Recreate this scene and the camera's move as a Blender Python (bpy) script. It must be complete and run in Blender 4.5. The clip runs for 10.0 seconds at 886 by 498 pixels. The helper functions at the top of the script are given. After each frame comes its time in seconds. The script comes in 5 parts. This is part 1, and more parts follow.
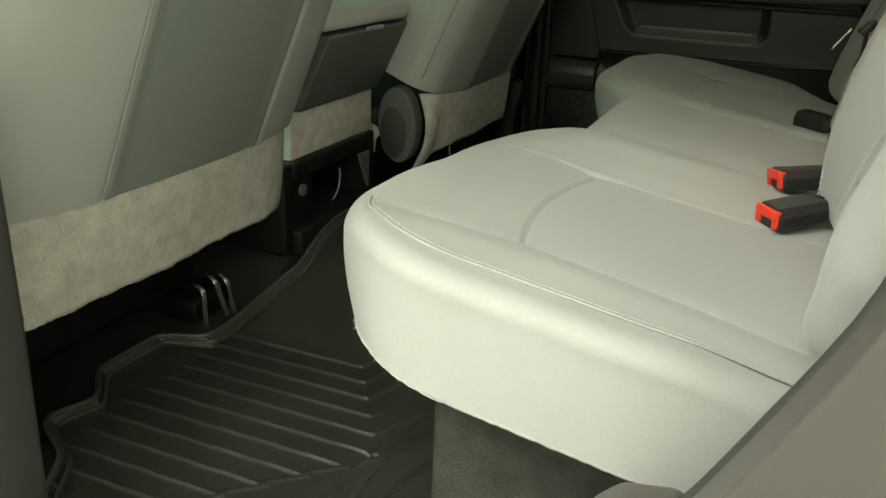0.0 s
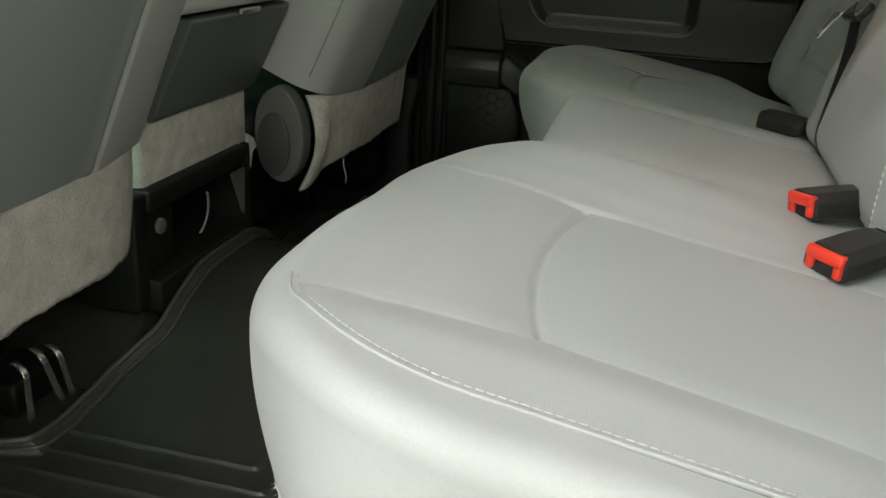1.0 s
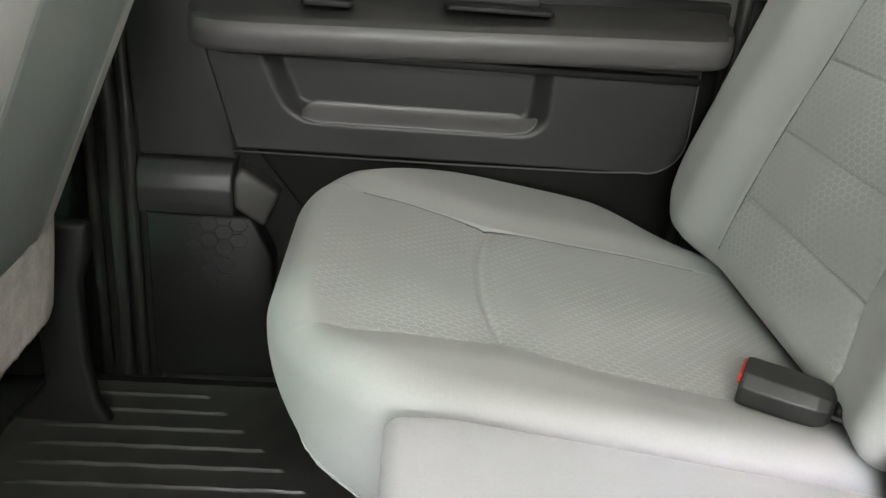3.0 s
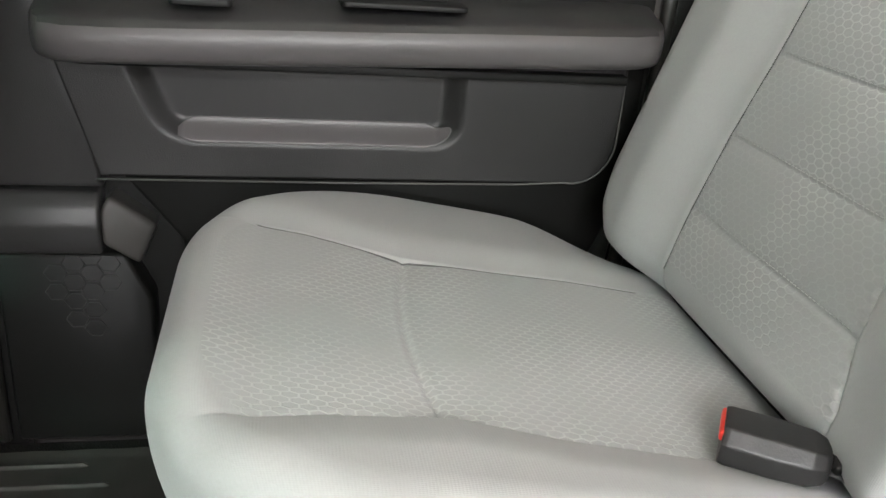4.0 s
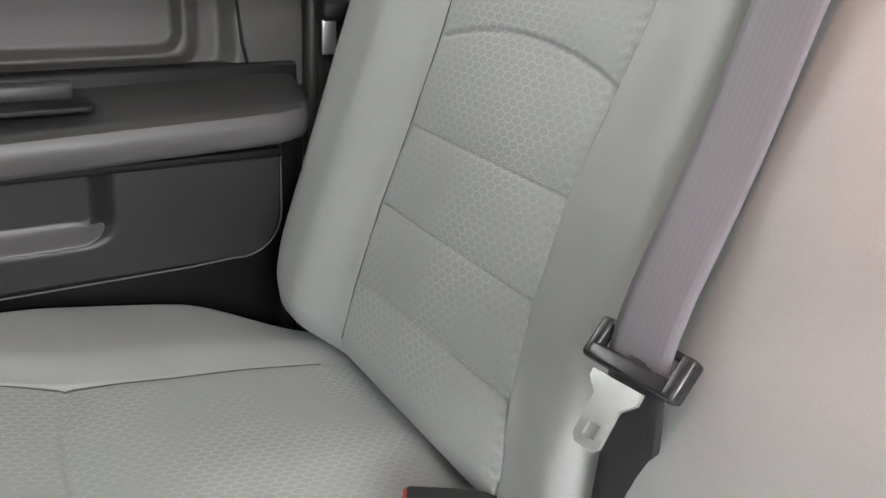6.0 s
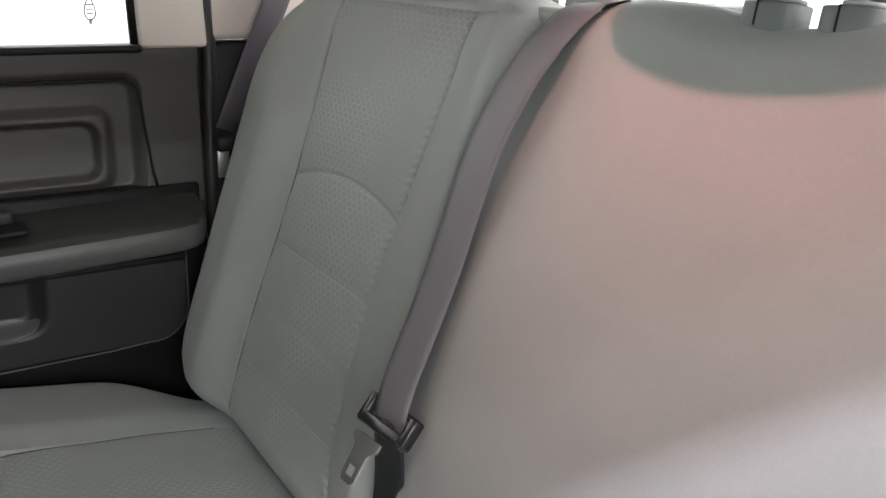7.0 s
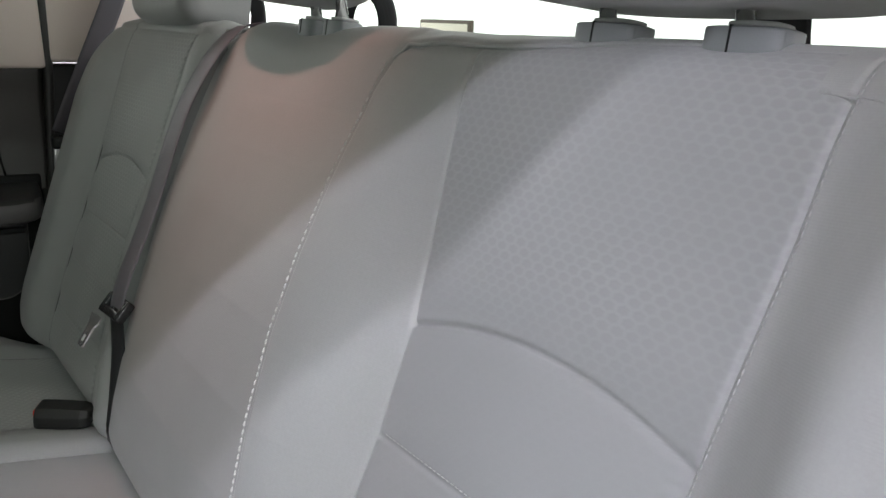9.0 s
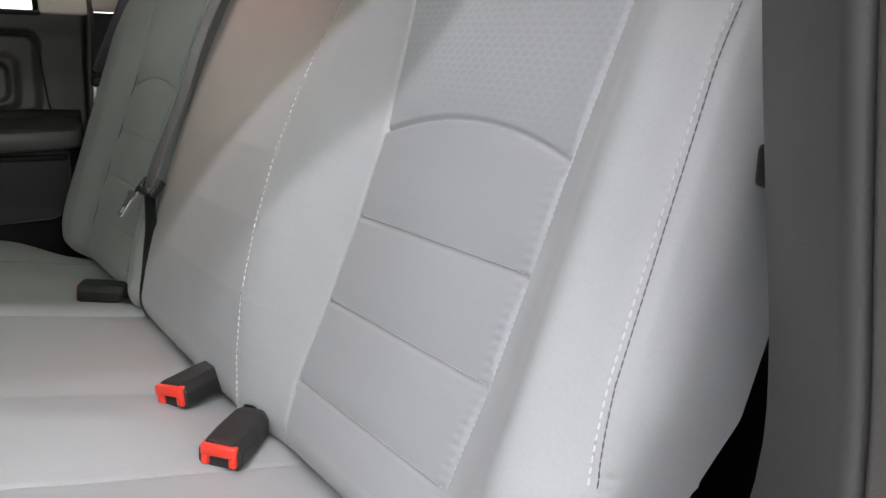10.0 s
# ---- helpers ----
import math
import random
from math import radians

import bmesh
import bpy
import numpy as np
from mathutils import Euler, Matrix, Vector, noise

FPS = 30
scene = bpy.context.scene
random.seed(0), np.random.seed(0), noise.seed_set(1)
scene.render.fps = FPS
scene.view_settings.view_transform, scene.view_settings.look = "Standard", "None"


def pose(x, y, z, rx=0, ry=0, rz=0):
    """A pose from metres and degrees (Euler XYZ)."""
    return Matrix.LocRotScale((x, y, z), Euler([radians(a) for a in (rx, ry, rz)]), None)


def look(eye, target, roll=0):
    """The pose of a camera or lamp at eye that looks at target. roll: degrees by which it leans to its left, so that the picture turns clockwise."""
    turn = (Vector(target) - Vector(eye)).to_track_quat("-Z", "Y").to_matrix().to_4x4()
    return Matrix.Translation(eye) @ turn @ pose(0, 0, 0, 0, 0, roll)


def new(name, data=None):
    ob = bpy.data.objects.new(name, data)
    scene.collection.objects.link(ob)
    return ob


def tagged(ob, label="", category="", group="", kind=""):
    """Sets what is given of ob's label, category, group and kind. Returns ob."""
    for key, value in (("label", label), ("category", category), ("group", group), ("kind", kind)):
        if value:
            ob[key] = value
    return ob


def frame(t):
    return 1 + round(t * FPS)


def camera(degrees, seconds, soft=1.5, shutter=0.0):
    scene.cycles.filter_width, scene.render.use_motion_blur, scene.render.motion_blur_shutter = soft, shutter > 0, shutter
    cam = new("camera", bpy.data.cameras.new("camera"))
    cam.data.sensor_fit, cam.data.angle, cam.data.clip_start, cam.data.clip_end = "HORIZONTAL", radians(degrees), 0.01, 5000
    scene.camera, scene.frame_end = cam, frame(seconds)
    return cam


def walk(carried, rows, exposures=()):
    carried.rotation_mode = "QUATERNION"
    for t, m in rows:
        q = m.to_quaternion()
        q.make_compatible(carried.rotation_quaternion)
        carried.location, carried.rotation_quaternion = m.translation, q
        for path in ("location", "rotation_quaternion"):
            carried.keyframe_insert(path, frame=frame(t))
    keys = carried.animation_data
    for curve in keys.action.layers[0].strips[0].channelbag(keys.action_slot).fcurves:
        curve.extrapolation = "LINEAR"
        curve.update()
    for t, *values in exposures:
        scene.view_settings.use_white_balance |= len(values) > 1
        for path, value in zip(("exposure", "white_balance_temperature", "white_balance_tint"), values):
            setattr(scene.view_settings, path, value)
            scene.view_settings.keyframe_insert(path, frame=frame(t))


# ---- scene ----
cam = camera(54.0, 10.0)
PATH = [
    (0, (-0.047, -1.404, 0.673), (-0.77, 0.319, -0.038), 2.3),
    (0.5, (-0.17, -1.299, 0.633), (-0.782, 0.471, -0.068), 3.3),
    (1, (-0.246, -1.115, 0.615), (-0.658, 0.71, -0.091), 3.6),
    (1.5, (-0.301, -0.879, 0.629), (-0.569, 0.972, -0.081), 4.3),
    (2, (-0.36, -0.664, 0.673), (-0.479, 1.194, -0.057), 4.5),
    (2.5, (-0.359, -0.426, 0.714), (-0.334, 1.424, -0.044), 4.7),
    (3.8, (-0.39, -0.163, 0.706), (-0.087, 1.652, -0.076), 4.8),
    (4, (-0.38, -0.136, 0.697), (-0.008, 1.672, -0.074), 4.7),
    (4.5, (-0.342, -0.089, 0.681), (0.258, 1.663, -0.076), 4.1),
    (5, (-0.338, -0.07, 0.675), (0.455, 1.608, -0.07), 4.3),
    (5.5, (-0.342, -0.072, 0.705), (0.553, 1.553, -0.042), 3.1),
    (6, (-0.325, -0.123, 0.778), (0.636, 1.467, 0.038), 2.5),
    (6.2, (-0.321, -0.16, 0.811), (0.66, 1.425, 0.089), 2.4),
    (7.3, (-0.304, -0.479, 0.923), (0.74, 1.126, 0.346), 1.6),
    (7.5, (-0.289, -0.545, 0.925), (0.768, 1.062, 0.377), 1.7),
    (8, (-0.25, -0.692, 0.927), (0.822, 0.915, 0.406), 1.9),
    (8.5, (-0.239, -0.795, 0.934), (0.848, 0.803, 0.42), 2.1),
    (9, (-0.252, -0.879, 0.891), (0.864, 0.704, 0.391), 2.0),
    (9.5, (-0.286, -0.999, 0.803), (0.861, 0.568, 0.323), 2.1),
    (10, (-0.334, -1.098, 0.744), (0.752, 0.522, 0.299), 1.9),
]
EXPOSURES = [
    (0.0, -1.00, 8050, -6), (0.5, -1.12, 7250, 2), (1.0, -1.05, 7000, 3), (1.5, -0.86, 6850, 6), (2.0, -0.13, 6750, 9), (2.7, 0.76, 6650, 14), (3.8, 1.37, 6550, 22), (5.0, 1.33, 6480, 23),
    (6.0, 1.22, 6380, 24), (6.4, 1.08, 6450, 22), (7.2, -0.17, 6350, 19), (8.0, -0.80, 6400, 18), (9.0, -0.87, 6400, 15), (10.0, -0.66, 6500, 14),
]
walk(cam, [(t, look(eye, target, roll)) for t, eye, target, roll in PATH], EXPOSURES)

# ---- light ----
world = bpy.data.worlds.new("showroom_air")
world.use_nodes = True
scene.world = world
wn = world.node_tree.nodes
wn["Background"].inputs[0].default_value = (0.94, 1.0, 0.96, 1)
wn["Background"].inputs[1].default_value = 1.0


def area_lamp(name, eye, target, sx, sy, watts, colour):
    d = bpy.data.lights.new(name, "AREA")
    d.shape, d.size, d.size_y, d.energy, d.color = "RECTANGLE", sx, sy, watts, colour
    ob = new(name, d)
    ob.matrix_world = look(eye, target)
    return ob


# three rows of showroom ceiling lamps beyond the open door, unseen, placed by their shadow edges, and the cab's own
# dome lamp, switched on by the open door
area_lamp("unseen_lamp_row", (-2.1, -2.48, 3.29), (-2.1, -0.5, 0.8), 4.4, 0.08, 180, (0.90, 0.90, 1.0))
area_lamp("unseen_lamp_row", (-2.4, -3.20, 3.29), (-2.4, -0.2, 0.6), 4.8, 0.10, 365, (0.87, 0.88, 1.0))
area_lamp("unseen_lamp_row", (-0.9, -3.66, 3.29), (-0.9, 0.2, 0.5), 2.6, 0.08, 60, (0.97, 1.0, 0.93))
# four more unseen lamps, added to brighten seat side, far side and front seats
area_lamp("unseen_lamp_row", (-3.8, -2.80, 3.20), (0.0, -0.6, 0.6), 0.3, 1.2, 70, (0.90, 0.92, 1.0))
area_lamp("unseen_lamp_row", (-1.2, -6.60, 3.30), (-1.2, 0.4, 0.5), 5.0, 0.08, 250, (0.86, 1.0, 0.91))
area_lamp("unseen_lamp_row", (-1.0, -13.0, 3.30), (-0.6, 0.8, 0.8), 7.0, 0.15, 320, (0.94, 1.0, 0.94))
area_lamp("unseen_lamp_row", (2.2, -4.6, 3.2), (2.2, 0.0, 0.4), 3.0, 0.15, 240, (0.97, 0.97, 1.0))
dome = bpy.data.lights.new("dome_lamp", "SPOT")
dome.energy, dome.color, dome.spot_size, dome.spot_blend, dome.shadow_soft_size = 11.5, (1.0, 0.47, 0.38), radians(58), 1.0, 0.010
new("dome_lamp", dome).matrix_world = look((0.068, 0.10, 1.275), (0.120, -0.03, 0.72))

# ---- materials ----
def material(name, colour, rough=0.6, metal=0.0, spec=0.5):
    m = bpy.data.materials.new(name)
    m.use_nodes = True
    b = m.node_tree.nodes["Principled BSDF"]
    b.inputs["Base Color"].default_value = (*colour, 1)
    b.inputs["Roughness"].default_value = rough
    b.inputs["Metallic"].default_value = metal
    b.inputs["Specular IOR Level"].default_value = spec
    return m


def nodes_of(m):
    t = m.node_tree
    return t.nodes, t.links, t.nodes["Principled BSDF"]


def op(n, l, kind, a, b=None, c=None):
    o = n.new("ShaderNodeMath")
    o.operation = kind
    for i, v in enumerate((a, b, c)):
        if v is None:
            continue
        if isinstance(v, (int, float)):
            o.inputs[i].default_value = v
        else:
            l.new(v, o.inputs[i])
    return o.outputs[0]


def noise_of(n, l, coord, scale, detail=3.0, rough=0.55):
    t = n.new("ShaderNodeTexNoise")
    t.inputs["Scale"].default_value = scale
    t.inputs["Detail"].default_value = detail
    t.inputs["Roughness"].default_value = rough
    l.new(coord, t.inputs["Vector"])
    return t.outputs["Fac"]


def tint(n, l, fac, low, high, c0, c1):
    r = n.new("ShaderNodeMapRange")
    r.inputs[1].default_value, r.inputs[2].default_value = low, high
    l.new(fac, r.inputs[0])
    x = n.new("ShaderNodeMix")
    x.data_type = "RGBA"
    x.inputs[6].default_value, x.inputs[7].default_value = (*c0, 1), (*c1, 1)
    l.new(r.outputs[0], x.inputs[0])
    return x.outputs[2]


def bump(n, l, b, height, strength, distance):
    u = n.new("ShaderNodeBump")
    u.inputs["Strength"].default_value, u.inputs["Distance"].default_value = strength, distance
    l.new(height, u.inputs["Height"])
    l.new(u.outputs[0], b.inputs["Normal"])


def worn(name, colour, rough, grain, depth, vary=0.12, stain=3.0, spec=0.5, metal=0.0, rvary=0.08):
    """A surface with a fine grain in relief and slow changes of tone and gloss."""
    m = material(name, colour, rough, metal, spec)
    n, l, b = nodes_of(m)
    co = n.new("ShaderNodeTexCoord").outputs["Object"]
    slow = noise_of(n, l, co, stain, 4.0)
    fine = noise_of(n, l, co, grain, 2.0)
    both = op(n, l, "ADD", op(n, l, "MULTIPLY", slow, 0.7), op(n, l, "MULTIPLY", fine, 0.3))
    c0 = [max(0.0, v * (1 - vary)) for v in colour]
    c1 = [min(1.0, v * (1 + vary)) for v in colour]
    l.new(tint(n, l, both, 0.3, 0.7, c0, c1), b.inputs["Base Color"])
    l.new(op(n, l, "ADD", op(n, l, "MULTIPLY", slow, 2 * rvary), rough - rvary), b.inputs["Roughness"])
    bump(n, l, b, fine, 0.6, depth)
    return m


def weave_material(name, colour):
    """Fine ribbed seat cloth, threads a little over a millimetre apart."""
    m = material(name, colour, 0.52, 0, 0.42)
    n, l, b = nodes_of(m)
    uv = n.new("ShaderNodeUVMap").outputs[0]
    sep = n.new("ShaderNodeSeparateXYZ")
    l.new(uv, sep.inputs[0])
    co = n.new("ShaderNodeTexCoord").outputs["Object"]
    rib = op(n, l, "SINE", op(n, l, "MULTIPLY", sep.outputs[0], 2 * math.pi / 0.0022))
    rib2 = op(n, l, "SINE", op(n, l, "MULTIPLY", sep.outputs[1], 2 * math.pi / 0.0017))
    slow = noise_of(n, l, co, 6.0, 4.0)
    fine = noise_of(n, l, co, 420.0, 2.0)
    both = op(n, l, "ADD", op(n, l, "MULTIPLY", slow, 0.65), op(n, l, "MULTIPLY", fine, 0.35))
    l.new(tint(n, l, both, 0.3, 0.7, [v * 0.93 for v in colour], [v * 1.06 for v in colour]), b.inputs["Base Color"])
    h = op(n, l, "ADD", op(n, l, "ADD", op(n, l, "MULTIPLY", rib, 0.3), op(n, l, "MULTIPLY", rib2, 0.2)), fine)
    bump(n, l, b, h, 0.17, 0.0003)
    b.inputs["Sheen Weight"].default_value = 0.15
    b.inputs["Sheen Roughness"].default_value = 0.5
    return m


def hex_material(name, colour, cell=0.0125, low=0.88, high=1.22, relief=0.32, worn_to=0.35, above=None, rim_from=0.36):
    """Seat cloth with raised honeycomb cells, their outlines paler and proud."""
    m = material(name, colour, 0.58, 0, 0.36)
    n, l, b = nodes_of(m)
    uv = n.new("ShaderNodeUVMap").outputs[0]
    sep = n.new("ShaderNodeSeparateXYZ")
    l.new(uv, sep.inputs[0])
    px = op(n, l, "DIVIDE", sep.outputs[0], cell)
    py = op(n, l, "DIVIDE", sep.outputs[1], cell * 0.60)
    root = 1.7320508

    def lattice(ox, oy):
        ax = op(n, l, "SUBTRACT", op(n, l, "FLOORED_MODULO", op(n, l, "ADD", px, ox), 1.0), 0.5)
        ay = op(n, l, "SUBTRACT", op(n, l, "FLOORED_MODULO", op(n, l, "ADD", py, oy), root), root / 2)
        qx, qy = op(n, l, "ABSOLUTE", ax), op(n, l, "ABSOLUTE", ay)
        slant = op(n, l, "ADD", op(n, l, "MULTIPLY", qx, 0.5), op(n, l, "MULTIPLY", qy, root / 2))
        return op(n, l, "MAXIMUM", qx, slant)

    d = op(n, l, "MINIMUM", lattice(0.0, 0.0), lattice(0.5, root / 2))
    rim = n.new("ShaderNodeMapRange")
    rim.interpolation_type = "SMOOTHSTEP"
    rim.inputs[1].default_value, rim.inputs[2].default_value = rim_from, 0.50
    l.new(d, rim.inputs[0])
    co = n.new("ShaderNodeTexCoord").outputs["Object"]
    slow, fine = noise_of(n, l, co, 5.0, 4.0), noise_of(n, l, co, 500.0, 2.0)
    fade = n.new("ShaderNodeMapRange")
    fade.inputs[1].default_value, fade.inputs[2].default_value, fade.inputs[3].default_value, fade.inputs[4].default_value = 0.40, 0.60, worn_to, 1.0
    l.new(noise_of(n, l, co, 7.0, 2.0), fade.inputs[0])
    raised = op(n, l, "MULTIPLY", rim.outputs[0], fade.outputs[0])
    if above is not None:  # the lower part, sat against, is rubbed smooth
        kept = n.new("ShaderNodeMapRange")
        kept.inputs[1].default_value, kept.inputs[2].default_value, kept.inputs[3].default_value = above, above + 0.07, 0.12
        l.new(sep.outputs[1], kept.inputs[0])
        raised = op(n, l, "MULTIPLY", raised, kept.outputs[0])
    mixed = op(n, l, "ADD", op(n, l, "MULTIPLY", raised, 0.6), op(n, l, "ADD", op(n, l, "MULTIPLY", slow, 0.25), op(n, l, "MULTIPLY", fine, 0.2)))
    l.new(tint(n, l, mixed, 0.12, 0.85, [v * low for v in colour], [v * high for v in colour]), b.inputs["Base Color"])
    h = op(n, l, "ADD", raised, op(n, l, "MULTIPLY", fine, 0.3))
    bump(n, l, b, h, relief, 0.0009)
    b.inputs["Sheen Weight"].default_value = 0.2
    return m


def webbing_material(name, colour):
    """Seat-belt webbing, ribbed along its length."""
    m = material(name, colour, 0.5, 0, 0.4)
    n, l, b = nodes_of(m)
    uv = n.new("ShaderNodeUVMap").outputs[0]
    sep = n.new("ShaderNodeSeparateXYZ")
    l.new(uv, sep.inputs[0])
    rib = op(n, l, "SINE", op(n, l, "MULTIPLY", sep.outputs[0], 2 * math.pi / 0.0042))
    tw = op(n, l, "SINE", op(n, l, "MULTIPLY", op(n, l, "ADD", sep.outputs[1], op(n, l, "MULTIPLY", sep.outputs[0], 0.6)), 2 * math.pi / 0.0016))
    f = op(n, l, "ADD", op(n, l, "MULTIPLY", rib, 0.35), op(n, l, "MULTIPLY", tw, 0.12))
    l.new(tint(n, l, f, -0.5, 0.5, [v * 0.95 for v in colour], [v * 1.04 for v in colour]), b.inputs["Base Color"])
    bump(n, l, b, f, 0.25, 0.0005)
    return m


GREY = (0.335, 0.338, 0.328)
cloth = weave_material("grey_seat_cloth", GREY)
honey = hex_material("grey_honeycomb_cloth", (0.335, 0.34, 0.328), 0.0122, 0.90, 1.25, 0.32, 0.2)
honey_worn = hex_material("worn_honeycomb_cloth", (0.318, 0.322, 0.318), 0.0122, 0.957, 1.062, 0.22, 0.5, 0.34, 0.22)
honey_flat = hex_material("rubbed_honeycomb_cloth", (0.325, 0.329, 0.318), 0.0122, 0.98, 1.025, 0.03, 0.05)
panel_vinyl = worn("grey_green_vinyl", (0.215, 0.240, 0.220), 0.5, 700, 0.0003, 0.06, 4)
console_vinyl = worn("dark_grey_green_vinyl", (0.105, 0.118, 0.107), 0.5, 700, 0.0003, 0.06, 4)
back_vinyl = worn("pale_grey_vinyl", (0.39, 0.395, 0.37), 0.42, 700, 0.0003, 0.06, 4)
flap_carpet = worn("grey_felt_carpet", (0.48, 0.462, 0.41), 0.95, 260, 0.004, 0.22, 40, 0.1)
base_carpet = worn("dark_grey_carpet", (0.065, 0.063, 0.058), 0.97, 300, 0.003, 0.3, 30, 0.1)
floor_carpet = worn("black_floor_carpet", (0.022, 0.021, 0.020), 0.97, 300, 0.003, 0.3, 30, 0.1)
rubber = worn("black_rubber", (0.030, 0.0294, 0.0258), 0.33, 900, 0.0003, 0.25, 8, 0.5)
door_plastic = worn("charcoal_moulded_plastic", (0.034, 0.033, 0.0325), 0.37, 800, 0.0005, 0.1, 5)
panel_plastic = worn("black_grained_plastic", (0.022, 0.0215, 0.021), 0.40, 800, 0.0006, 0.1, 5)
# the door's plastic made paler where armrest and tray sill catch light
lit_door_plastic = worn("charcoal_plastic_lit", (0.095, 0.088, 0.088), 0.38, 900, 0.0004, 0.1, 6)
gloss_plastic = worn("glossy_black_plastic", (0.022, 0.022, 0.023), 0.20, 300, 0.0001, 0.1, 10)
dark_plastic = worn("black_plastic", (0.007, 0.007, 0.0065), 0.5, 700, 0.0003, 0.15, 6, 0.3)
pillar_plastic = worn("warm_grey_plastic", (0.080, 0.073, 0.068), 0.42, 800, 0.0005, 0.06, 5)
beige_trim = worn("pale_beige_trim", (0.84, 0.735, 0.665), 0.65, 500, 0.0004, 0.05, 4)
ledge_plastic = worn("dark_warm_grey_plastic", (0.058, 0.054, 0.050), 0.42, 800, 0.0005, 0.08, 5)
light_plastic = worn("light_grey_plastic", (0.46, 0.47, 0.455), 0.45, 700, 0.0003, 0.06, 6)
sleeve_plastic = worn("grey_sleeve_plastic", (0.20, 0.21, 0.215), 0.4, 700, 0.0002, 0.06, 9)
hinge_plastic = worn("grey_hinge_plastic", (0.10, 0.099, 0.093), 0.5, 700, 0.0003, 0.08, 6)
return_plastic = worn("dark_grey_return_plastic", (0.045, 0.044, 0.042), 0.45, 800, 0.0004, 0.08, 6)
# paler than the mat's rubber, for the highlight along its rim
lip_rubber = worn("highlit_rubber_rim", (0.05, 0.049, 0.043), 0.32, 700, 0.0003, 0.2, 12)
buckle_plastic = worn("charcoal_buckle_plastic", (0.015, 0.0145, 0.0145), 0.42, 500, 0.0003, 0.12, 20)
red_plastic = worn("red_button_plastic", (0.75, 0.045, 0.025), 0.35, 500, 0.0002, 0.08, 30)
steel = worn("brushed_steel", (0.62, 0.61, 0.59), 0.33, 400, 0.0001, 0.1, 20, 0.5, 1.0)
chrome = worn("polished_chrome", (0.86, 0.86, 0.85), 0.16, 400, 0.0001, 0.05, 20, 0.5, 0.9)
bright_steel = worn("galvanised_steel", (0.42, 0.42, 0.41), 0.38, 300, 0.0002, 0.2, 15, 0.5, 0.85)
grey_thread = worn("grey_thread", (0.40, 0.40, 0.385), 0.8, 900, 0.0002, 0.1, 50)
thread = worn("pale_thread", (0.46, 0.457, 0.44), 0.7, 900, 0.0002, 0.1, 50)
grey_web = webbing_material("grey_belt_webbing", (0.200, 0.182, 0.205))
# the grey webbing again, darkened for the shade by the far pillar
shaded_web = webbing_material("shaded_grey_belt_webbing", (0.10, 0.092, 0.102))
black_web = webbing_material("black_belt_webbing", (0.019, 0.019, 0.021))
# the outside walls glow by themselves, so the windows stay white
glow_wall = worn("glowing_white_wall", (0.82, 0.81, 0.79), 0.8, 60, 0.0005, 0.03, 1)
_b = glow_wall.node_tree.nodes["Principled BSDF"]
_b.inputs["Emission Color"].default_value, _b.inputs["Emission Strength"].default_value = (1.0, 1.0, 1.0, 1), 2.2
grey_floor = worn("showroom_tile", (0.45, 0.44, 0.42), 0.35, 60, 0.0003, 0.08, 1)
pale_counter = worn("pale_counter_laminate", (0.62, 0.64, 0.65), 0.5, 80, 0.0003, 0.04, 2)
paper = worn("printed_paper", (0.75, 0.70, 0.58), 0.8, 200, 0.0002, 0.04, 6)
wood = worn("dark_frame_wood", (0.08, 0.06, 0.04), 0.5, 100, 0.0003, 0.2, 10)


def glass_material(name, colour):
    m = bpy.data.materials.new(name)
    m.use_nodes = True
    n, l = m.node_tree.nodes, m.node_tree.links
    n.clear()
    out, mix = n.new("ShaderNodeOutputMaterial"), n.new("ShaderNodeMixShader")
    clear, gloss = n.new("ShaderNodeBsdfTransparent"), n.new("ShaderNodeBsdfGlossy")
    clear.inputs[0].default_value = (*colour, 1)
    gloss.inputs["Roughness"].default_value = 0.02
    mix.inputs[0].default_value = 0.06
    l.new(clear.outputs[0], mix.inputs[1])
    l.new(gloss.outputs[0], mix.inputs[2])
    l.new(mix.outputs[0], out.inputs[0])
    return m


glass = glass_material("tinted_window_glass", (0.88, 0.92, 0.885))
screen_glass = glass_material("green_windscreen_glass", (0.50, 0.72, 0.60))


# ---- shape helpers ----
def part(name, shape, mat, parent=None, label=""):
    """Links a bmesh, or a mesh, as one object, under parent if one is given."""
    if isinstance(shape, bmesh.types.BMesh):
        me = bpy.data.meshes.new(name)
        shape.to_mesh(me)
        shape.free()
    else:
        me = shape
        me.name = name
    if mat is not None and not me.materials:
        me.materials.append(mat)
    ob = new(name, me)
    if parent is not None:
        ob.parent = parent
    if label:
        tagged(ob, label)
    return ob


def empty(name, m=None):
    ob = new(name)
    if m is not None:
        ob.matrix_world = m
    return ob


def smooth(bm):
    for f in bm.faces:
        f.smooth = True
    return bm


def block(lo, hi, bevel=0.004, seg=2):
    """A box from corner to corner with rounded edges."""
    bm = bmesh.new()
    bmesh.ops.create_cube(bm, size=1)
    s = [h - q for q, h in zip(lo, hi)]
    for v in bm.verts:
        v.co = Vector([q + (c + 0.5) * w for q, c, w in zip(lo, v.co, s)])
    if bevel:
        bmesh.ops.bevel(bm, geom=list(bm.edges), offset=min(bevel, 0.49 * min(s)), segments=seg, profile=0.5, affect="EDGES", clamp_overlap=True)
    return smooth(bm)


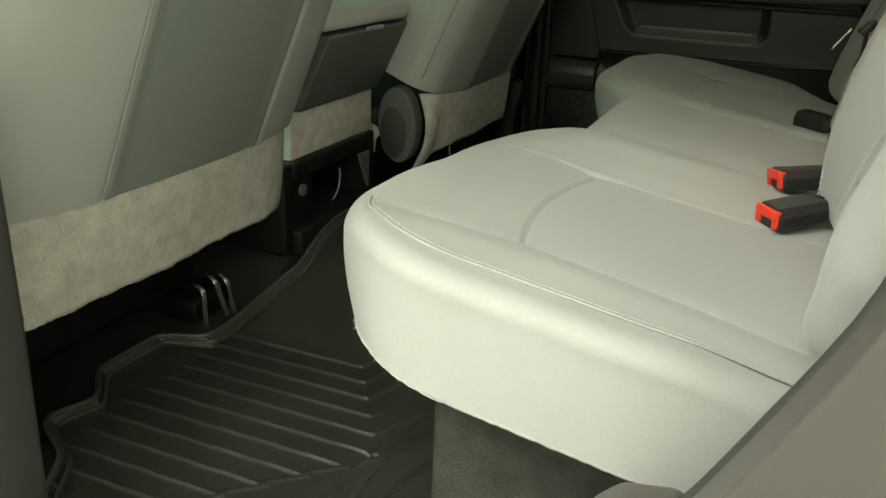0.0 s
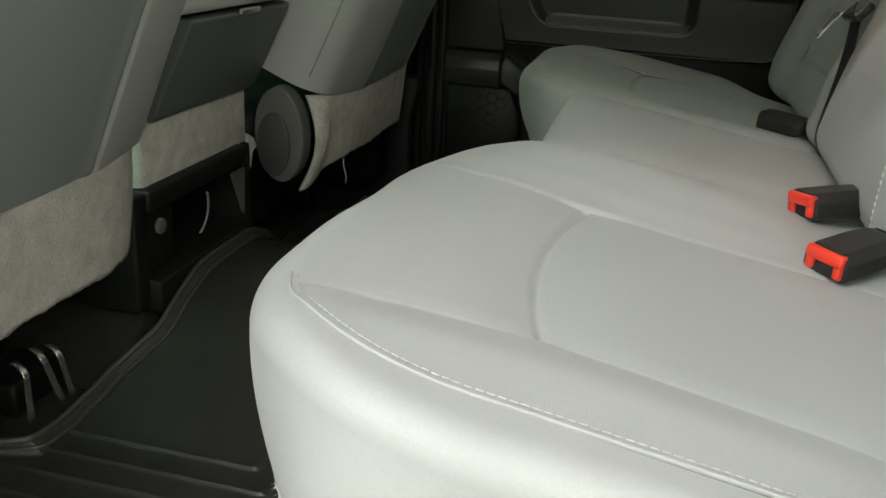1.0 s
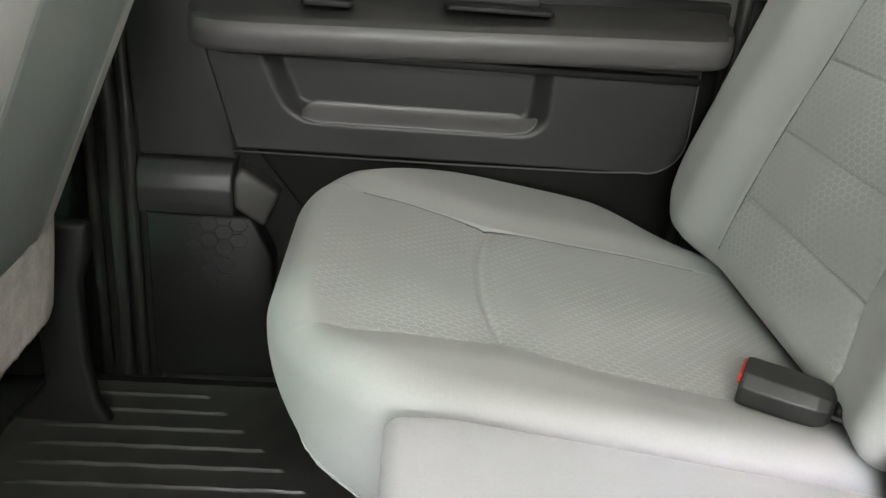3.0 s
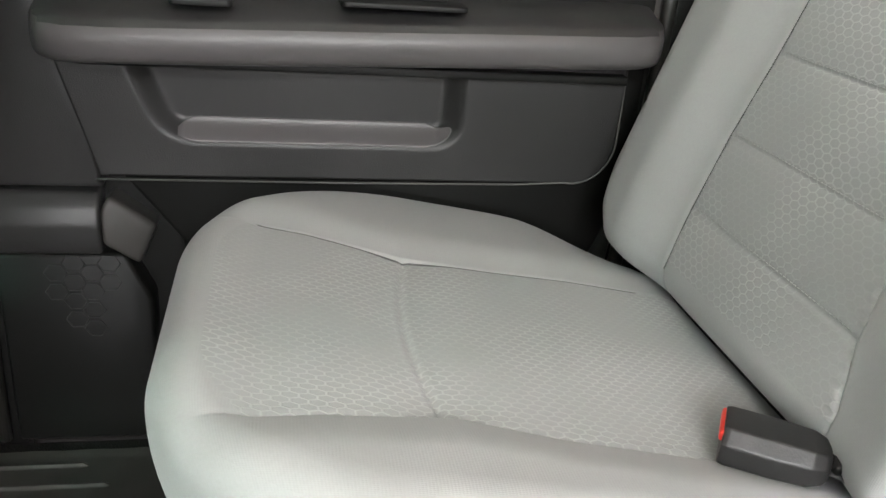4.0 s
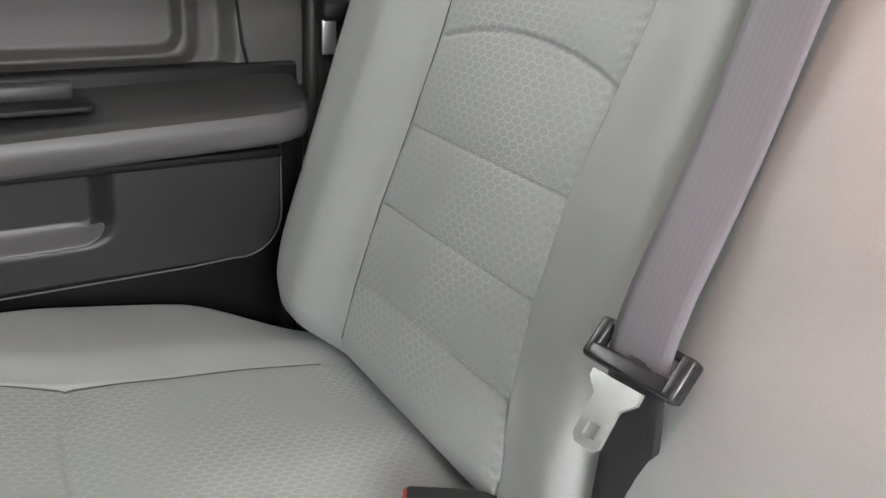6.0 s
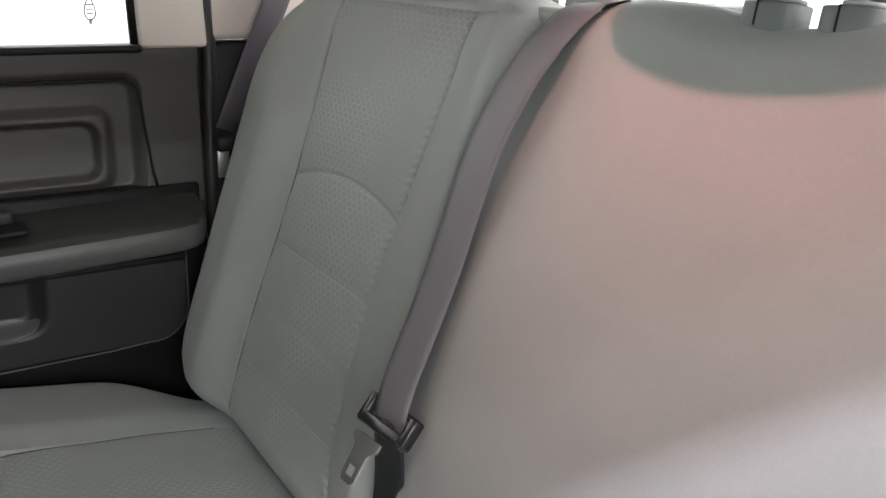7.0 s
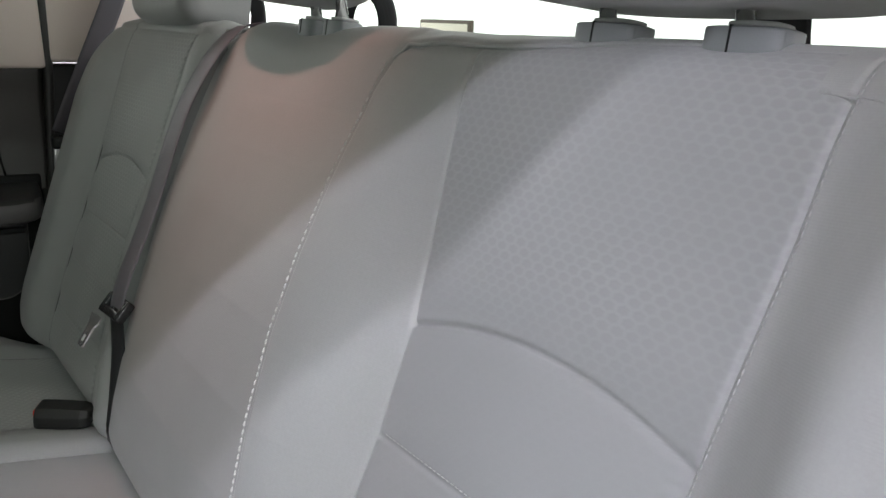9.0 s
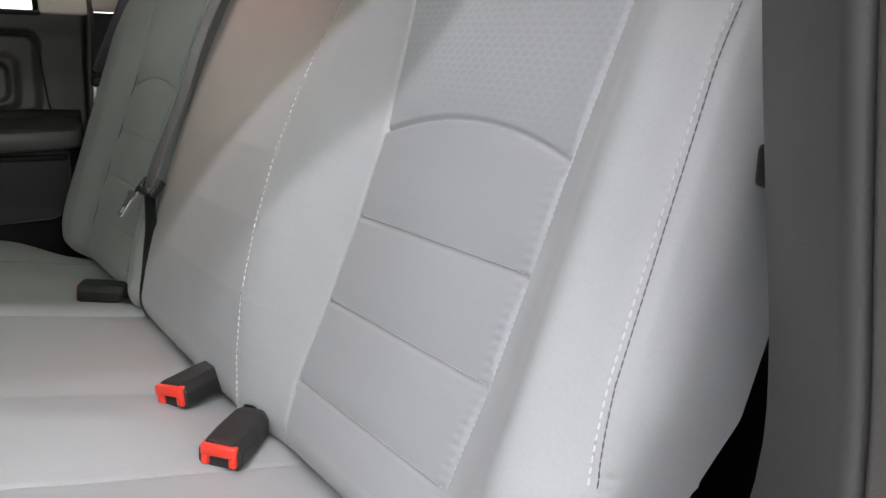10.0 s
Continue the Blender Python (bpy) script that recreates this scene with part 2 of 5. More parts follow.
def prism(points, axis, a, b, bevel=0.003, seg=2):
    """A plate with the given outline, between a and b along axis. Outline in the two other axes, in order."""
    bm = bmesh.new()

    def at(p, c):
        q = list(p)
        q.insert("xyz".index(axis), c)
        return q

    lower = [bm.verts.new(at(p, a)) for p in points]
    upper = [bm.verts.new(at(p, b)) for p in points]
    k = len(points)
    bm.faces.new(lower)
    bm.faces.new(upper[::-1])
    for i in range(k):
        bm.faces.new((lower[i], upper[i], upper[(i + 1) % k], lower[(i + 1) % k]))
    bmesh.ops.recalc_face_normals(bm, faces=bm.faces)
    if bevel:
        bmesh.ops.bevel(bm, geom=list(bm.edges), offset=bevel, segments=seg, profile=0.5, affect="EDGES", clamp_overlap=True)
    return smooth(bm)


def rounded(x0, y0, x1, y1, r, k=6):
    """The outline of a rectangle with round corners."""
    pts = []
    for cx, cy, a0 in ((x1 - r, y1 - r, 0), (x0 + r, y1 - r, 90), (x0 + r, y0 + r, 180), (x1 - r, y0 + r, 270)):
        for i in range(k + 1):
            a = radians(a0 + 90 * i / k)
            pts.append((cx + r * math.cos(a), cy + r * math.sin(a)))
    return pts


def tube(path, radius, sides=10, closed=False):
    """A round bar along a path of points."""
    pts = [Vector(p) for p in path]
    bm = bmesh.new()
    rings = []
    n = len(pts)
    up = None
    for i, p in enumerate(pts):
        a = pts[(i - 1) % n] if closed or i > 0 else p
        b = pts[(i + 1) % n] if closed or i < n - 1 else p
        d = (b - a).normalized()
        if up is None:
            up = d.orthogonal().normalized()
        up = (up - d * up.dot(d)).normalized()
        s = d.cross(up)
        rings.append([bm.verts.new(p + radius * (math.cos(2 * math.pi * j / sides) * up + math.sin(2 * math.pi * j / sides) * s)) for j in range(sides)])
    for i in range(n if closed else n - 1):
        r0, r1 = rings[i], rings[(i + 1) % n]
        for j in range(sides):
            bm.faces.new((r0[j], r0[(j + 1) % sides], r1[(j + 1) % sides], r1[j]))
    if not closed:
        bm.faces.new(rings[0][::-1])
        bm.faces.new(rings[-1])
    bmesh.ops.recalc_face_normals(bm, faces=bm.faces)
    return smooth(bm)


def curve_points(points, step=0.01):
    """A smooth line through some points (Catmull-Rom)."""
    p = [Vector(q) for q in points]
    p = [2 * p[0] - p[1]] + p + [2 * p[-1] - p[-2]]
    out = []
    for i in range(1, len(p) - 2):
        k = max(2, int((p[i + 1] - p[i]).length / step))
        for j in range(k):
            t = j / k
            a, b, c, d = p[i - 1], p[i], p[i + 1], p[i + 2]
            out.append(0.5 * (2 * b + (c - a) * t + (2 * a - 5 * b + 4 * c - d) * t * t + (3 * b - a - 3 * c + d) * t ** 3))
    out.append(p[-2])
    return out


def strap(path, sides, width, thick=0.0016, cols=6):
    """A flat band along a path; sides gives its crosswise direction at each point. UVs in metres."""
    pts = [Vector(p) for p in path]
    bm = bmesh.new()
    uvl = bm.loops.layers.uv.new("UVMap")
    far, rows = 0.0, []
    for i, p in enumerate(pts):
        d = (pts[min(i + 1, len(pts) - 1)] - pts[max(i - 1, 0)]).normalized()
        s = Vector(sides[i] if isinstance(sides, list) else sides)
        s = (s - d * s.dot(d)).normalized()
        nn = d.cross(s)
        far += (p - pts[i - 1]).length if i else 0
        row = []
        for k in range(2):
            for j in range(cols + 1):
                w = (j / cols - 0.5) * width
                e = 1 - 0.5 * (abs(2 * j / cols - 1) ** 6)
                v = bm.verts.new(p + s * w + nn * thick * (0.5 - k) * e)
                row.append((v, w, far))
        rows.append(row)
    k = cols + 1
    loop = list(range(k)) + list(range(2 * k - 1, k - 1, -1))
    for r0, r1 in zip(rows, rows[1:]):
        for j in range(len(loop)):
            a, b = loop[j], loop[(j + 1) % len(loop)]
            q = (r0[a], r0[b], r1[b], r1[a])
            f = bm.faces.new([x[0] for x in q])
            for lp, x in zip(f.loops, q):
                lp[uvl].uv = (x[1], x[2])
    bm.faces.new([rows[0][j][0] for j in loop][::-1])
    bm.faces.new([rows[-1][j][0] for j in loop])
    bmesh.ops.recalc_face_normals(bm, faces=bm.faces)
    return smooth(bm)


def grid_mesh(name, P, uv, keep=None):
    """A mesh from an array of points rows x columns x 3, with UVs in metres; keep: which of its squares."""
    nr, nc = P.shape[:2]
    idx = np.arange(nr * nc).reshape(nr, nc)
    q = np.stack([idx[:-1, :-1], idx[:-1, 1:], idx[1:, 1:], idx[1:, :-1]], -1)
    q = q[keep] if keep is not None else q.reshape(-1, 4)
    used, inv = np.unique(q, return_inverse=True)
    me = bpy.data.meshes.new(name)
    me.from_pydata(P.reshape(-1, 3)[used].tolist(), [], inv.reshape(-1, 4).tolist())
    lay = me.uv_layers.new(name="UVMap")
    lay.data.foreach_set("uv", uv.reshape(-1, 2)[q.ravel()].astype(np.float32).ravel())
    me.polygons.foreach_set("use_smooth", np.ones(len(me.polygons), bool))
    me.update()
    return me


def lin(x, xs, ys):
    return np.interp(x, xs, ys)


def groove(d, width, depth):
    return -depth * np.exp(-(d / width) ** 2)


def segments(u, counts, edges):
    """Maps u from 0 to 1 onto successive edges, so many steps to each stretch."""
    at = np.cumsum([0] + list(counts)) / sum(counts)
    x = edges[0] + 0 * u
    for i in range(len(counts)):
        x = x + np.clip((u - at[i]) / (at[i + 1] - at[i]), 0, 1) * (edges[i + 1] - edges[i])
    return x


class Pad:
    """An upholstered pad over a plan (a across, b along), its top at height(a, b), its edges rolled over by r and its sides going down.
    plan(u, v) gives a, b for u, v from 0 to 1, already drawn in by r; side(a, b, e) the depth's share and draws sides in."""

    def __init__(self, plan, height, r, depth, frame_m, na=200, nb=200, tuck=None):
        self.height, self.m = height, frame_m
        ring = r * math.pi / 2
        e = np.concatenate([np.linspace(0, ring, 16)[1:], ring + np.linspace(0, 1, 9)[1:] * depth])
        k = len(e)
        su, sv = (np.concatenate([-e[::-1], np.zeros(n), e]) for n in (na, nb))
        U, V = np.meshgrid(np.linspace(0, 1, na), np.linspace(0, 1, nb))
        a, b = plan(U, V)
        # outward directions along the four edges
        def outward(pa, pb, ia, ib):
            ta, tb = np.gradient(pa), np.gradient(pb)
            na_, nb_ = tb, -ta
            flip = np.sign(na_ * (pa - ia) + nb_ * (pb - ib))
            flip = np.where(flip == 0, 1, flip)
            ln = np.hypot(na_, nb_) + 1e-12
            return na_ * flip / ln, nb_ * flip / ln
        L, R = outward(a[:, 0], b[:, 0], a[:, 3], b[:, 3]), outward(a[:, -1], b[:, -1], a[:, -4], b[:, -4])
        D, T = outward(a[0], b[0], a[3], b[3]), outward(a[-1], b[-1], a[-4], b[-4])
        pad2 = lambda x: np.pad(x, k, mode="edge")
        a, b = pad2(a), pad2(b)
        EU, EV = np.meshgrid(su, sv)
        rows = np.clip(np.arange(len(sv)) - k, 0, nb - 1)[:, None]
        cols = np.clip(np.arange(len(su)) - k, 0, na - 1)[None, :]
        ax = np.abs(EU) * np.where(EU < 0, L[0][rows], R[0][rows]) + np.abs(EV) * np.where(EV < 0, D[0][cols], T[0][cols])
        ay = np.abs(EU) * np.where(EU < 0, L[1][rows], R[1][rows]) + np.abs(EV) * np.where(EV < 0, D[1][cols], T[1][cols])
        far = np.maximum(np.abs(EU), np.abs(EV))
        ln = np.hypot(ax, ay) + 1e-12
        du, dv = ax / ln, ay / ln
        out = np.where(far <= ring, r * np.sin(np.minimum(far, ring) / r), r)
        down = np.where(far <= ring, r * (1 - np.cos(np.minimum(far, ring) / r)), r + far - ring)
        a2, b2 = a + du * out, b + dv * out
        c = height(a2, b2) - down
        if tuck is not None:
            a2, b2, c = tuck(a2, b2, c, du, dv, np.maximum(0, down - r))
        self.a, self.b, self.down, self.k = a2, b2, down, k
        W = np.stack([a2, b2, c], -1)
        M = np.array(frame_m)
        self.P = W @ M[:3, :3].T + M[:3, 3]
        self.uv = np.stack([a2 + du * down, b2 + dv * down], -1)

    def mesh(self, name, keep=None):
        return grid_mesh(name, self.P, self.uv, keep)

    def cells(self):
        """a, b, depth down the side, column and row of each square, counted from the flat top's corner."""
        mid = lambda x: (x[:-1, :-1] + x[1:, 1:]) / 2
        nr, nc = self.a.shape
        C, R = np.meshgrid(np.arange(nc - 1) - self.k, np.arange(nr - 1) - self.k)
        return mid(self.a), mid(self.b), mid(self.down), C, R

    def point(self, a, b, lift=0.0):
        c = float(self.height(np.array(a), np.array(b))) + lift
        return self.m @ Vector((a, b, c))


def stitches(points, normals, length=0.0042, gap=0.0022, radius=0.00055):
    """A line of thread stitches along points."""
    verts, faces = [], []
    carry = 0.0
    pts = [Vector(p) for p in points]
    for i in range(len(pts) - 1):
        a, b = pts[i], pts[i + 1]
        d = b - a
        ln = d.length
        if ln < 1e-9:
            continue
        d /= ln
        n = Vector(normals[i] if isinstance(normals, list) else normals)
        s = d.cross(n).normalized()
        n = s.cross(d).normalized()
        pos = carry
        while pos < ln:
            c = a + d * pos
            k = len(verts)
            for f, w, h in ((-0.5, 0.3, -0.4), (-0.25, 1, 0.6), (0.25, 1, 0.6), (0.5, 0.3, -0.4)):
                q = c + d * f * length
                verts += [q + s * w * radius, q + n * (h + 0.9) * radius, q - s * w * radius]
            for j in range(3):
                o = k + 3 * j
                faces += [(o, o + 1, o + 4, o + 3), (o + 1, o + 2, o + 5, o + 4)]
            pos += length + gap
        carry = pos - ln
    me = bpy.data.meshes.new("stitching")
    me.from_pydata([tuple(v) for v in verts], [], faces)
    me.update()
    return me

# ---- the cab: floor, walls, roof ----
floor = tagged(part("floor", block((-2.2, -0.86, -0.06), (0.5, 0.88, -0.012), 0.002), floor_carpet), "dark carpeted cab floor under the rubber mat", kind="structure")
tagged(part("ceiling", block((-1.55, -0.70, 1.30), (0.47, 0.72, 1.36), 0.02), beige_trim), "pale cloth roof lining of the cab", kind="structure")
tagged(part("wall_rear", prism([(-0.87, 0.0), (0.85, 0.0), (0.85, 0.80), (-0.87, 0.80)], "x", 0.40, 0.44, 0.004), dark_plastic), "dark rear wall of the cab behind the bench", kind="structure")
tagged(part("wall_rear_header", block((0.40, -0.72, 1.22), (0.44, 0.74, 1.32), 0.01), beige_trim), "pale trim above the rear window", kind="structure")
for s, n in ((-1, "wall_left_front"), (1, "wall_right_front")):
    tagged(part(n, block((-2.1, s * 0.87 - 0.03, 0.0), (-0.86, s * 0.87 + 0.03, 0.76), 0.01), dark_plastic), "dark front door lining of the cab", kind="structure")
tagged(part("wall_front", block((-2.15, -0.9, 0.0), (-1.95, 0.9, 0.62), 0.05), dark_plastic), "dark dashboard wall ahead of the front seats", kind="structure")


# ---- rear bench ----
TAN = 0.33
CO, SI = 1 / math.hypot(1, TAN), TAN / math.hypot(1, TAN)
BACK = Matrix(((0, SI, -CO, -0.003), (-1, 0, 0, 0), (0, CO, SI, 0.35), (0, 0, 0, 1)))  # across (to the open door), up, out


def step(x, a, b):
    t = np.clip((x - a) / (b - a), 0, 1)
    return t * t * (3 - 2 * t)


def insert_in(b, far=False):
    if far:
        return lin(b, [0.03, 0.078, 0.157, 0.24, 0.324, 0.39, 0.478, 0.55], [0.322, 0.338, 0.350, 0.353, 0.344, 0.339, 0.328, 0.325])
    return lin(b, [0.06, 0.15, 0.24, 0.33, 0.465, 0.55], [0.321, 0.336, 0.346, 0.346, 0.324, 0.312])


def insert_out(b, far=False):
    if far:
        return lin(b, [0.03, 0.155, 0.24, 0.32, 0.40, 0.55], [0.607, 0.606, 0.598, 0.594, 0.595, 0.603])
    return lin(b, [0.06, 0.15, 0.24, 0.33, 0.465, 0.55], [0.592, 0.606, 0.613, 0.619, 0.633, 0.637])


def centre_seam(b):
    return lin(b, [0.02, 0.06, 0.13, 0.20, 0.25, 0.30, 0.35, 0.40, 0.45, 0.50, 0.545], [0.244, 0.243, 0.238, 0.232, 0.226, 0.220, 0.215, 0.210, 0.206, 0.206, 0.213])


def centre_ridge(b):
    """How far the seam beside the middle seat's back stands out."""
    return lin(b, [-0.02, 0.02, 0.06, 0.12, 0.2, 0.28, 0.35, 0.42, 0.48, 0.545, 0.6], [0.012, 0.026, 0.038, 0.050, 0.055, 0.052, 0.043, 0.030, 0.016, 0.006, 0.002])


TOP_SEAM = 0.545


def top_seam(s, far=False):
    return TOP_SEAM + (0.0 if far else 1.0) * (0.008 * step(s, 0.225, 0.27) + 0.013 * step(s, 0.32, 0.54))


QUILTS, FAR_QUILTS = (0.062, 0.151, 0.241), (0.078, 0.156, 0.239)


def arch(s, far=False):
    if far:
        return 0.325 + 0.021 * np.clip(1 - ((s - 0.472) / 0.128) ** 2, -0.4, 1)
    return 0.332 + 0.022 * np.clip(1 - ((s - 0.483) / 0.136) ** 2, -0.4, 1)


def back_relief(s, b, far=False):
    """Height of an outer seat's back; s across from the middle of the cab."""
    ai, ao = insert_in(b, far), insert_out(b, far)
    inside = (s > ai) & (s < ao)
    h = 0.026 * step(s, ao, ao + 0.085) * (1 - 0.6 * step(b, 0.40, 0.56)) + (0.018 if far else 0.009) * step(-s, -ai, -ai + 0.09)
    h = h + 0.006 + groove(s - ai, 0.0018, 0.0020) * (b < top_seam(s, far)) + groove(s - ao, 0.0020, 0.0028)
    q = np.zeros_like(s)
    for line in FAR_QUILTS if far else QUILTS:
        q = q + groove(b - line, 0.0022, 0.0018) + groove(b - line, 0.016, 0.0028)
    q = q + groove(b - arch(s, far), 0.0022, 0.0040) + groove(b - arch(s, far), 0.018, 0.0032)
    h = h + np.where(inside, q * step(s, ai - 0.004, ai + 0.004) * step(-s, -ao - 0.004, -ao + 0.004), 0)
    h = h + np.where(s > 0.20, groove(b - top_seam(s, far), 0.0025, 0.0020) + 0.003 * np.exp(-((b - top_seam(s, far) - 0.009) / 0.005) ** 2), 0) * step(s, 0.2, 0.215)
    h = h + groove(s - 0.7455, 0.0022, 0.0024) * (b < 0.48) * (b > 0.13)
    h = h - 0.004 * np.exp(-((s - ai) / np.where(s > ai, 0.09, 0.045)) ** 2) * step(b, 0.25, 0.42)
    h = h - 0.020 * np.clip((s - 0.735) / 0.04, 0, 1.25) ** 2
    h = h + groove(b - 0.140 - 0.35 * (s - 0.742), 0.0022, 0.0022) * step(s, 0.742, 0.748)
    if far:
        h = h + 0.0007 * np.cos(b * 2 * math.pi / 0.0100) * np.exp(-((s - ai - 0.006) / 0.0055) ** 2) * (s > ai)
    else:
        h = h + 0.0007 * np.cos(b * 2 * math.pi / 0.0088) * np.exp(-((ao - 0.007 - s) / 0.0055) ** 2) * (s < ao) * step(-b, -0.42, -0.30)
    return h - 0.012 * step(b, 0.50, 0.60) - 0.004 * (1 - step(b, 0.0, 0.08))


def back_height_wide(a, b):
    ac, top = centre_seam(b), centre_ridge(b)
    u = np.clip((ac - a) / (ac + 0.24), 0, 1.1)
    mid = top * (1 - 0.62 * u ** 1.7) + 0.008 * u * (1 - u) - 0.006 * step(-a, 0.17, 0.25)
    outer = back_relief(a, b) + 0.015 * np.exp(-((a - 0.690) / 0.034) ** 2) * step(a, 0.60, 0.645) * (1 - 0.7 * step(b, 0.38, 0.55)) * step(b, 0.02, 0.12)
    v = np.clip((a - ac) / np.maximum(insert_in(b) - ac, 0.02), 0, 1)
    outer = outer + (top - 0.012) * (1 - v ** 1.5)
    w = step(a, ac - 0.006, ac + 0.006)
    return mid * (1 - w) + outer * w + groove(a - ac, 0.0020, 0.0018) * (b < 0.545)


def back_height_narrow(a, b):
    return back_relief(-a, b, True)


WIDE, NARROW = (150, 70, 132, 62), (62, 132, 46)


def back_plan(a0, a1, b0, b1, r, corner0, corner1):
    def edge(base, b, c):
        e = base - lin(b, [-0.05, 0.0, 0.035, 0.09, 0.2, 0.4, 0.58], [0.15, 0.125, 0.088, 0.060, 0.036, 0.034, 0.052] if a1 > 0.5 else [0.15, 0.085, 0.035, 0.010, 0.0, 0.008, 0.03]) if base > 0.5 else base + 0 * b
        d = np.clip(b - (b1 - r - c), 0, c)
        return e - (c - np.sqrt(np.maximum(c * c - d * d, 0)))

    def plan(u, v):
        b = b0 + r + v * (b1 - b0 - 2 * r)
        lo, hi = -edge(-a0, b, corner0) + r, edge(a1, b, corner1) - r
        if a1 > 0.5:
            ao = np.minimum(insert_out(b), hi - 0.03)
            ai = np.minimum(insert_in(b), ao - 0.03)
            a = segments(u, WIDE, (lo, np.minimum(centre_seam(b), ai - 0.03), ai, ao, hi))
            return a, b + 0.001 * v ** 3 * step(a, 0.20, 0.34) - 0.013 * v ** 5 * np.exp(-((a - 0.015) / 0.062) ** 2)
        ao = np.maximum(-insert_out(b, True), lo + 0.03)
        ai = np.maximum(-insert_in(b, True), ao + 0.03)
        return segments(u, NARROW, (lo, ao, ai, hi)), b
    return plan


def split(pad, groups, parent):
    """Cuts a pad into its sewn panels, each a mesh of its own."""
    made = []
    for name, mask, mat, label in groups:
        if mask.any():
            made.append(part(name, pad.mesh(name, mask), mat, parent, label))
    return made


def seam_line(pad, pts, lift=0.0003):
    """Points on a back's face, following its rolled top and outer edges."""
    def roll(d):
        return 0.036 * (1 - math.cos(math.asin(min(0.98, max(0.0, d) / 0.036))))
    made = []
    for a, b in pts:
        d = min(0.07, max(0.0, b - 0.469))
        side = 0.764 - float(lin(b, [-0.05, 0.0, 0.035, 0.09, 0.2, 0.4, 0.58], [0.15, 0.125, 0.088, 0.060, 0.036, 0.034, 0.052])) - 0.07 + math.sqrt(max(0.0, 0.07 ** 2 - d * d))
        made.append(pad.point(a, b, lift - max(roll(b - 0.539), roll(a - side))))
    return made


out_back = Vector((-CO, 0, SI))
bench_wide = tagged(empty("rear_seat"), "wide grey cloth rear bench section with two seats, backrest upright", "car seat", "rear seats")
bench_narrow = tagged(empty("rear_seat"), "narrow grey cloth rear seat beside the far door", "car seat", "rear seats")

back_wide = Pad(back_plan(-0.240, 0.800, -0.018, 0.575, 0.036, 0.085, 0.07), back_height_wide, 0.036, 0.062, BACK, sum(WIDE) + 1, 290)
back_narrow = Pad(back_plan(-0.805, -0.226, -0.016, 0.575, 0.036, 0.13, 0.03), back_height_narrow, 0.036, 0.13, BACK, sum(NARROW) + 1, 290)


def back_groups(pad, sign, wide):
    a, b, down, col, row = pad.cells()
    n = WIDE if wide else NARROW[::-1]
    if not wide:
        col = sum(n) - 1 - col
    i0 = n[0] + n[1] if wide else n[0]
    ins = (col >= i0) & (col < i0 + n[-2]) & (row >= 0) & (b < top_seam(np.abs(a), not wide))
    outer = ~ins & (col >= i0 + n[-2])
    top = ~ins & ~outer & (b > TOP_SEAM)
    g = [("backrest_insert", ins, honey_worn if wide else honey, "quilted grey honeycomb cloth"), ("backrest_side_bolster", outer, cloth, ""), ("backrest_top", top, cloth, "")]
    rest = ~ins & ~outer & ~top
    if wide:
        mid = rest & (col < n[0])
        g += [("backrest_middle", mid, cloth, "plain grey cloth"), ("backrest_inner_bolster", rest & ~mid, cloth, "")]
    else:
        g += [("backrest_inner_bolster", rest, cloth, "")]
    return g


split(back_wide, back_groups(back_wide, 1, True), bench_wide)
split(back_narrow, back_groups(back_narrow, -1, False), bench_narrow)


def stitch_back(pad, sign, parent, extra):
    lines = []
    if extra:
        lines.append([(sign * 0.7415, b) for b in np.linspace(0.137, 0.490, 130)])
    for q in QUILTS if extra else FAR_QUILTS:
        i, o = float(insert_in(q, not extra)), float(insert_out(q, not extra))
        lines.append([(sign * s, q + 0.003) for s in np.linspace(i + 0.01, o - 0.006, 60)])
    if extra:
        lines.append([(float(centre_seam(b)) - 0.005, b) for b in np.linspace(0.0, 0.535, 160)])
    if extra:
        lines.append([(float(insert_out(b)) + 0.004, b) for b in np.linspace(0.0, 0.556, 98)])
    for ln in lines:
        long = len(ln) > 100
        me = stitches(seam_line(pad, ln, 0.0012 if ln[0][0] == sign * 0.7415 else 0.0003), out_back, 0.0058 if long else 0.0040, 0.0014, 0.0009 if long else 0.0005)
        tagged(part("stitching", me, thread if long else grey_thread, parent, "seam thread"), kind="stuff")


stitch_back(back_wide, 1, bench_wide, True)
stitch_back(back_narrow, -1, bench_narrow, False)
part("dark_seam_line", tube(seam_line(back_narrow, [(-float(insert_out(b, True)), b) for b in np.linspace(0.01, 0.50, 60)], 0.0008), 0.0006, 6), return_plastic, bench_narrow, "dark seam line")
side_run = seam_line(back_wide, [(0.7440, b) for b in np.linspace(0.137, 0.490, 130)], 0.0010)
tagged(part("side_seam", stitches(side_run, out_back, 0.0062, 0.0003, 0.0006), hinge_plastic, bench_wide, "dark sewn side seam"), kind="stuff")
run = [(0.213, TOP_SEAM - 0.010), (0.218, TOP_SEAM - 0.001), (0.226, TOP_SEAM + 0.005)] + [(t, float(top_seam(t)) + 0.003) for t in np.linspace(0.24, 0.52, 34)]
part("piping", tube(seam_line(back_wide, run, 0.0006), 0.0020, 8), cloth, bench_wide, "sewn grey piping along the top")


# cushions: across is y, along is x
def cush_in(x, far):
    if far:
        return lin(x, [-0.43, -0.356, -0.262, -0.184, -0.073, 0.0], [0.324, 0.342, 0.356, 0.343, 0.337, 0.334])
    return lin(x, [-0.43, -0.366, -0.30, -0.20, -0.10, 0.0], [0.299, 0.3125, 0.326, 0.333, 0.331, 0.330])


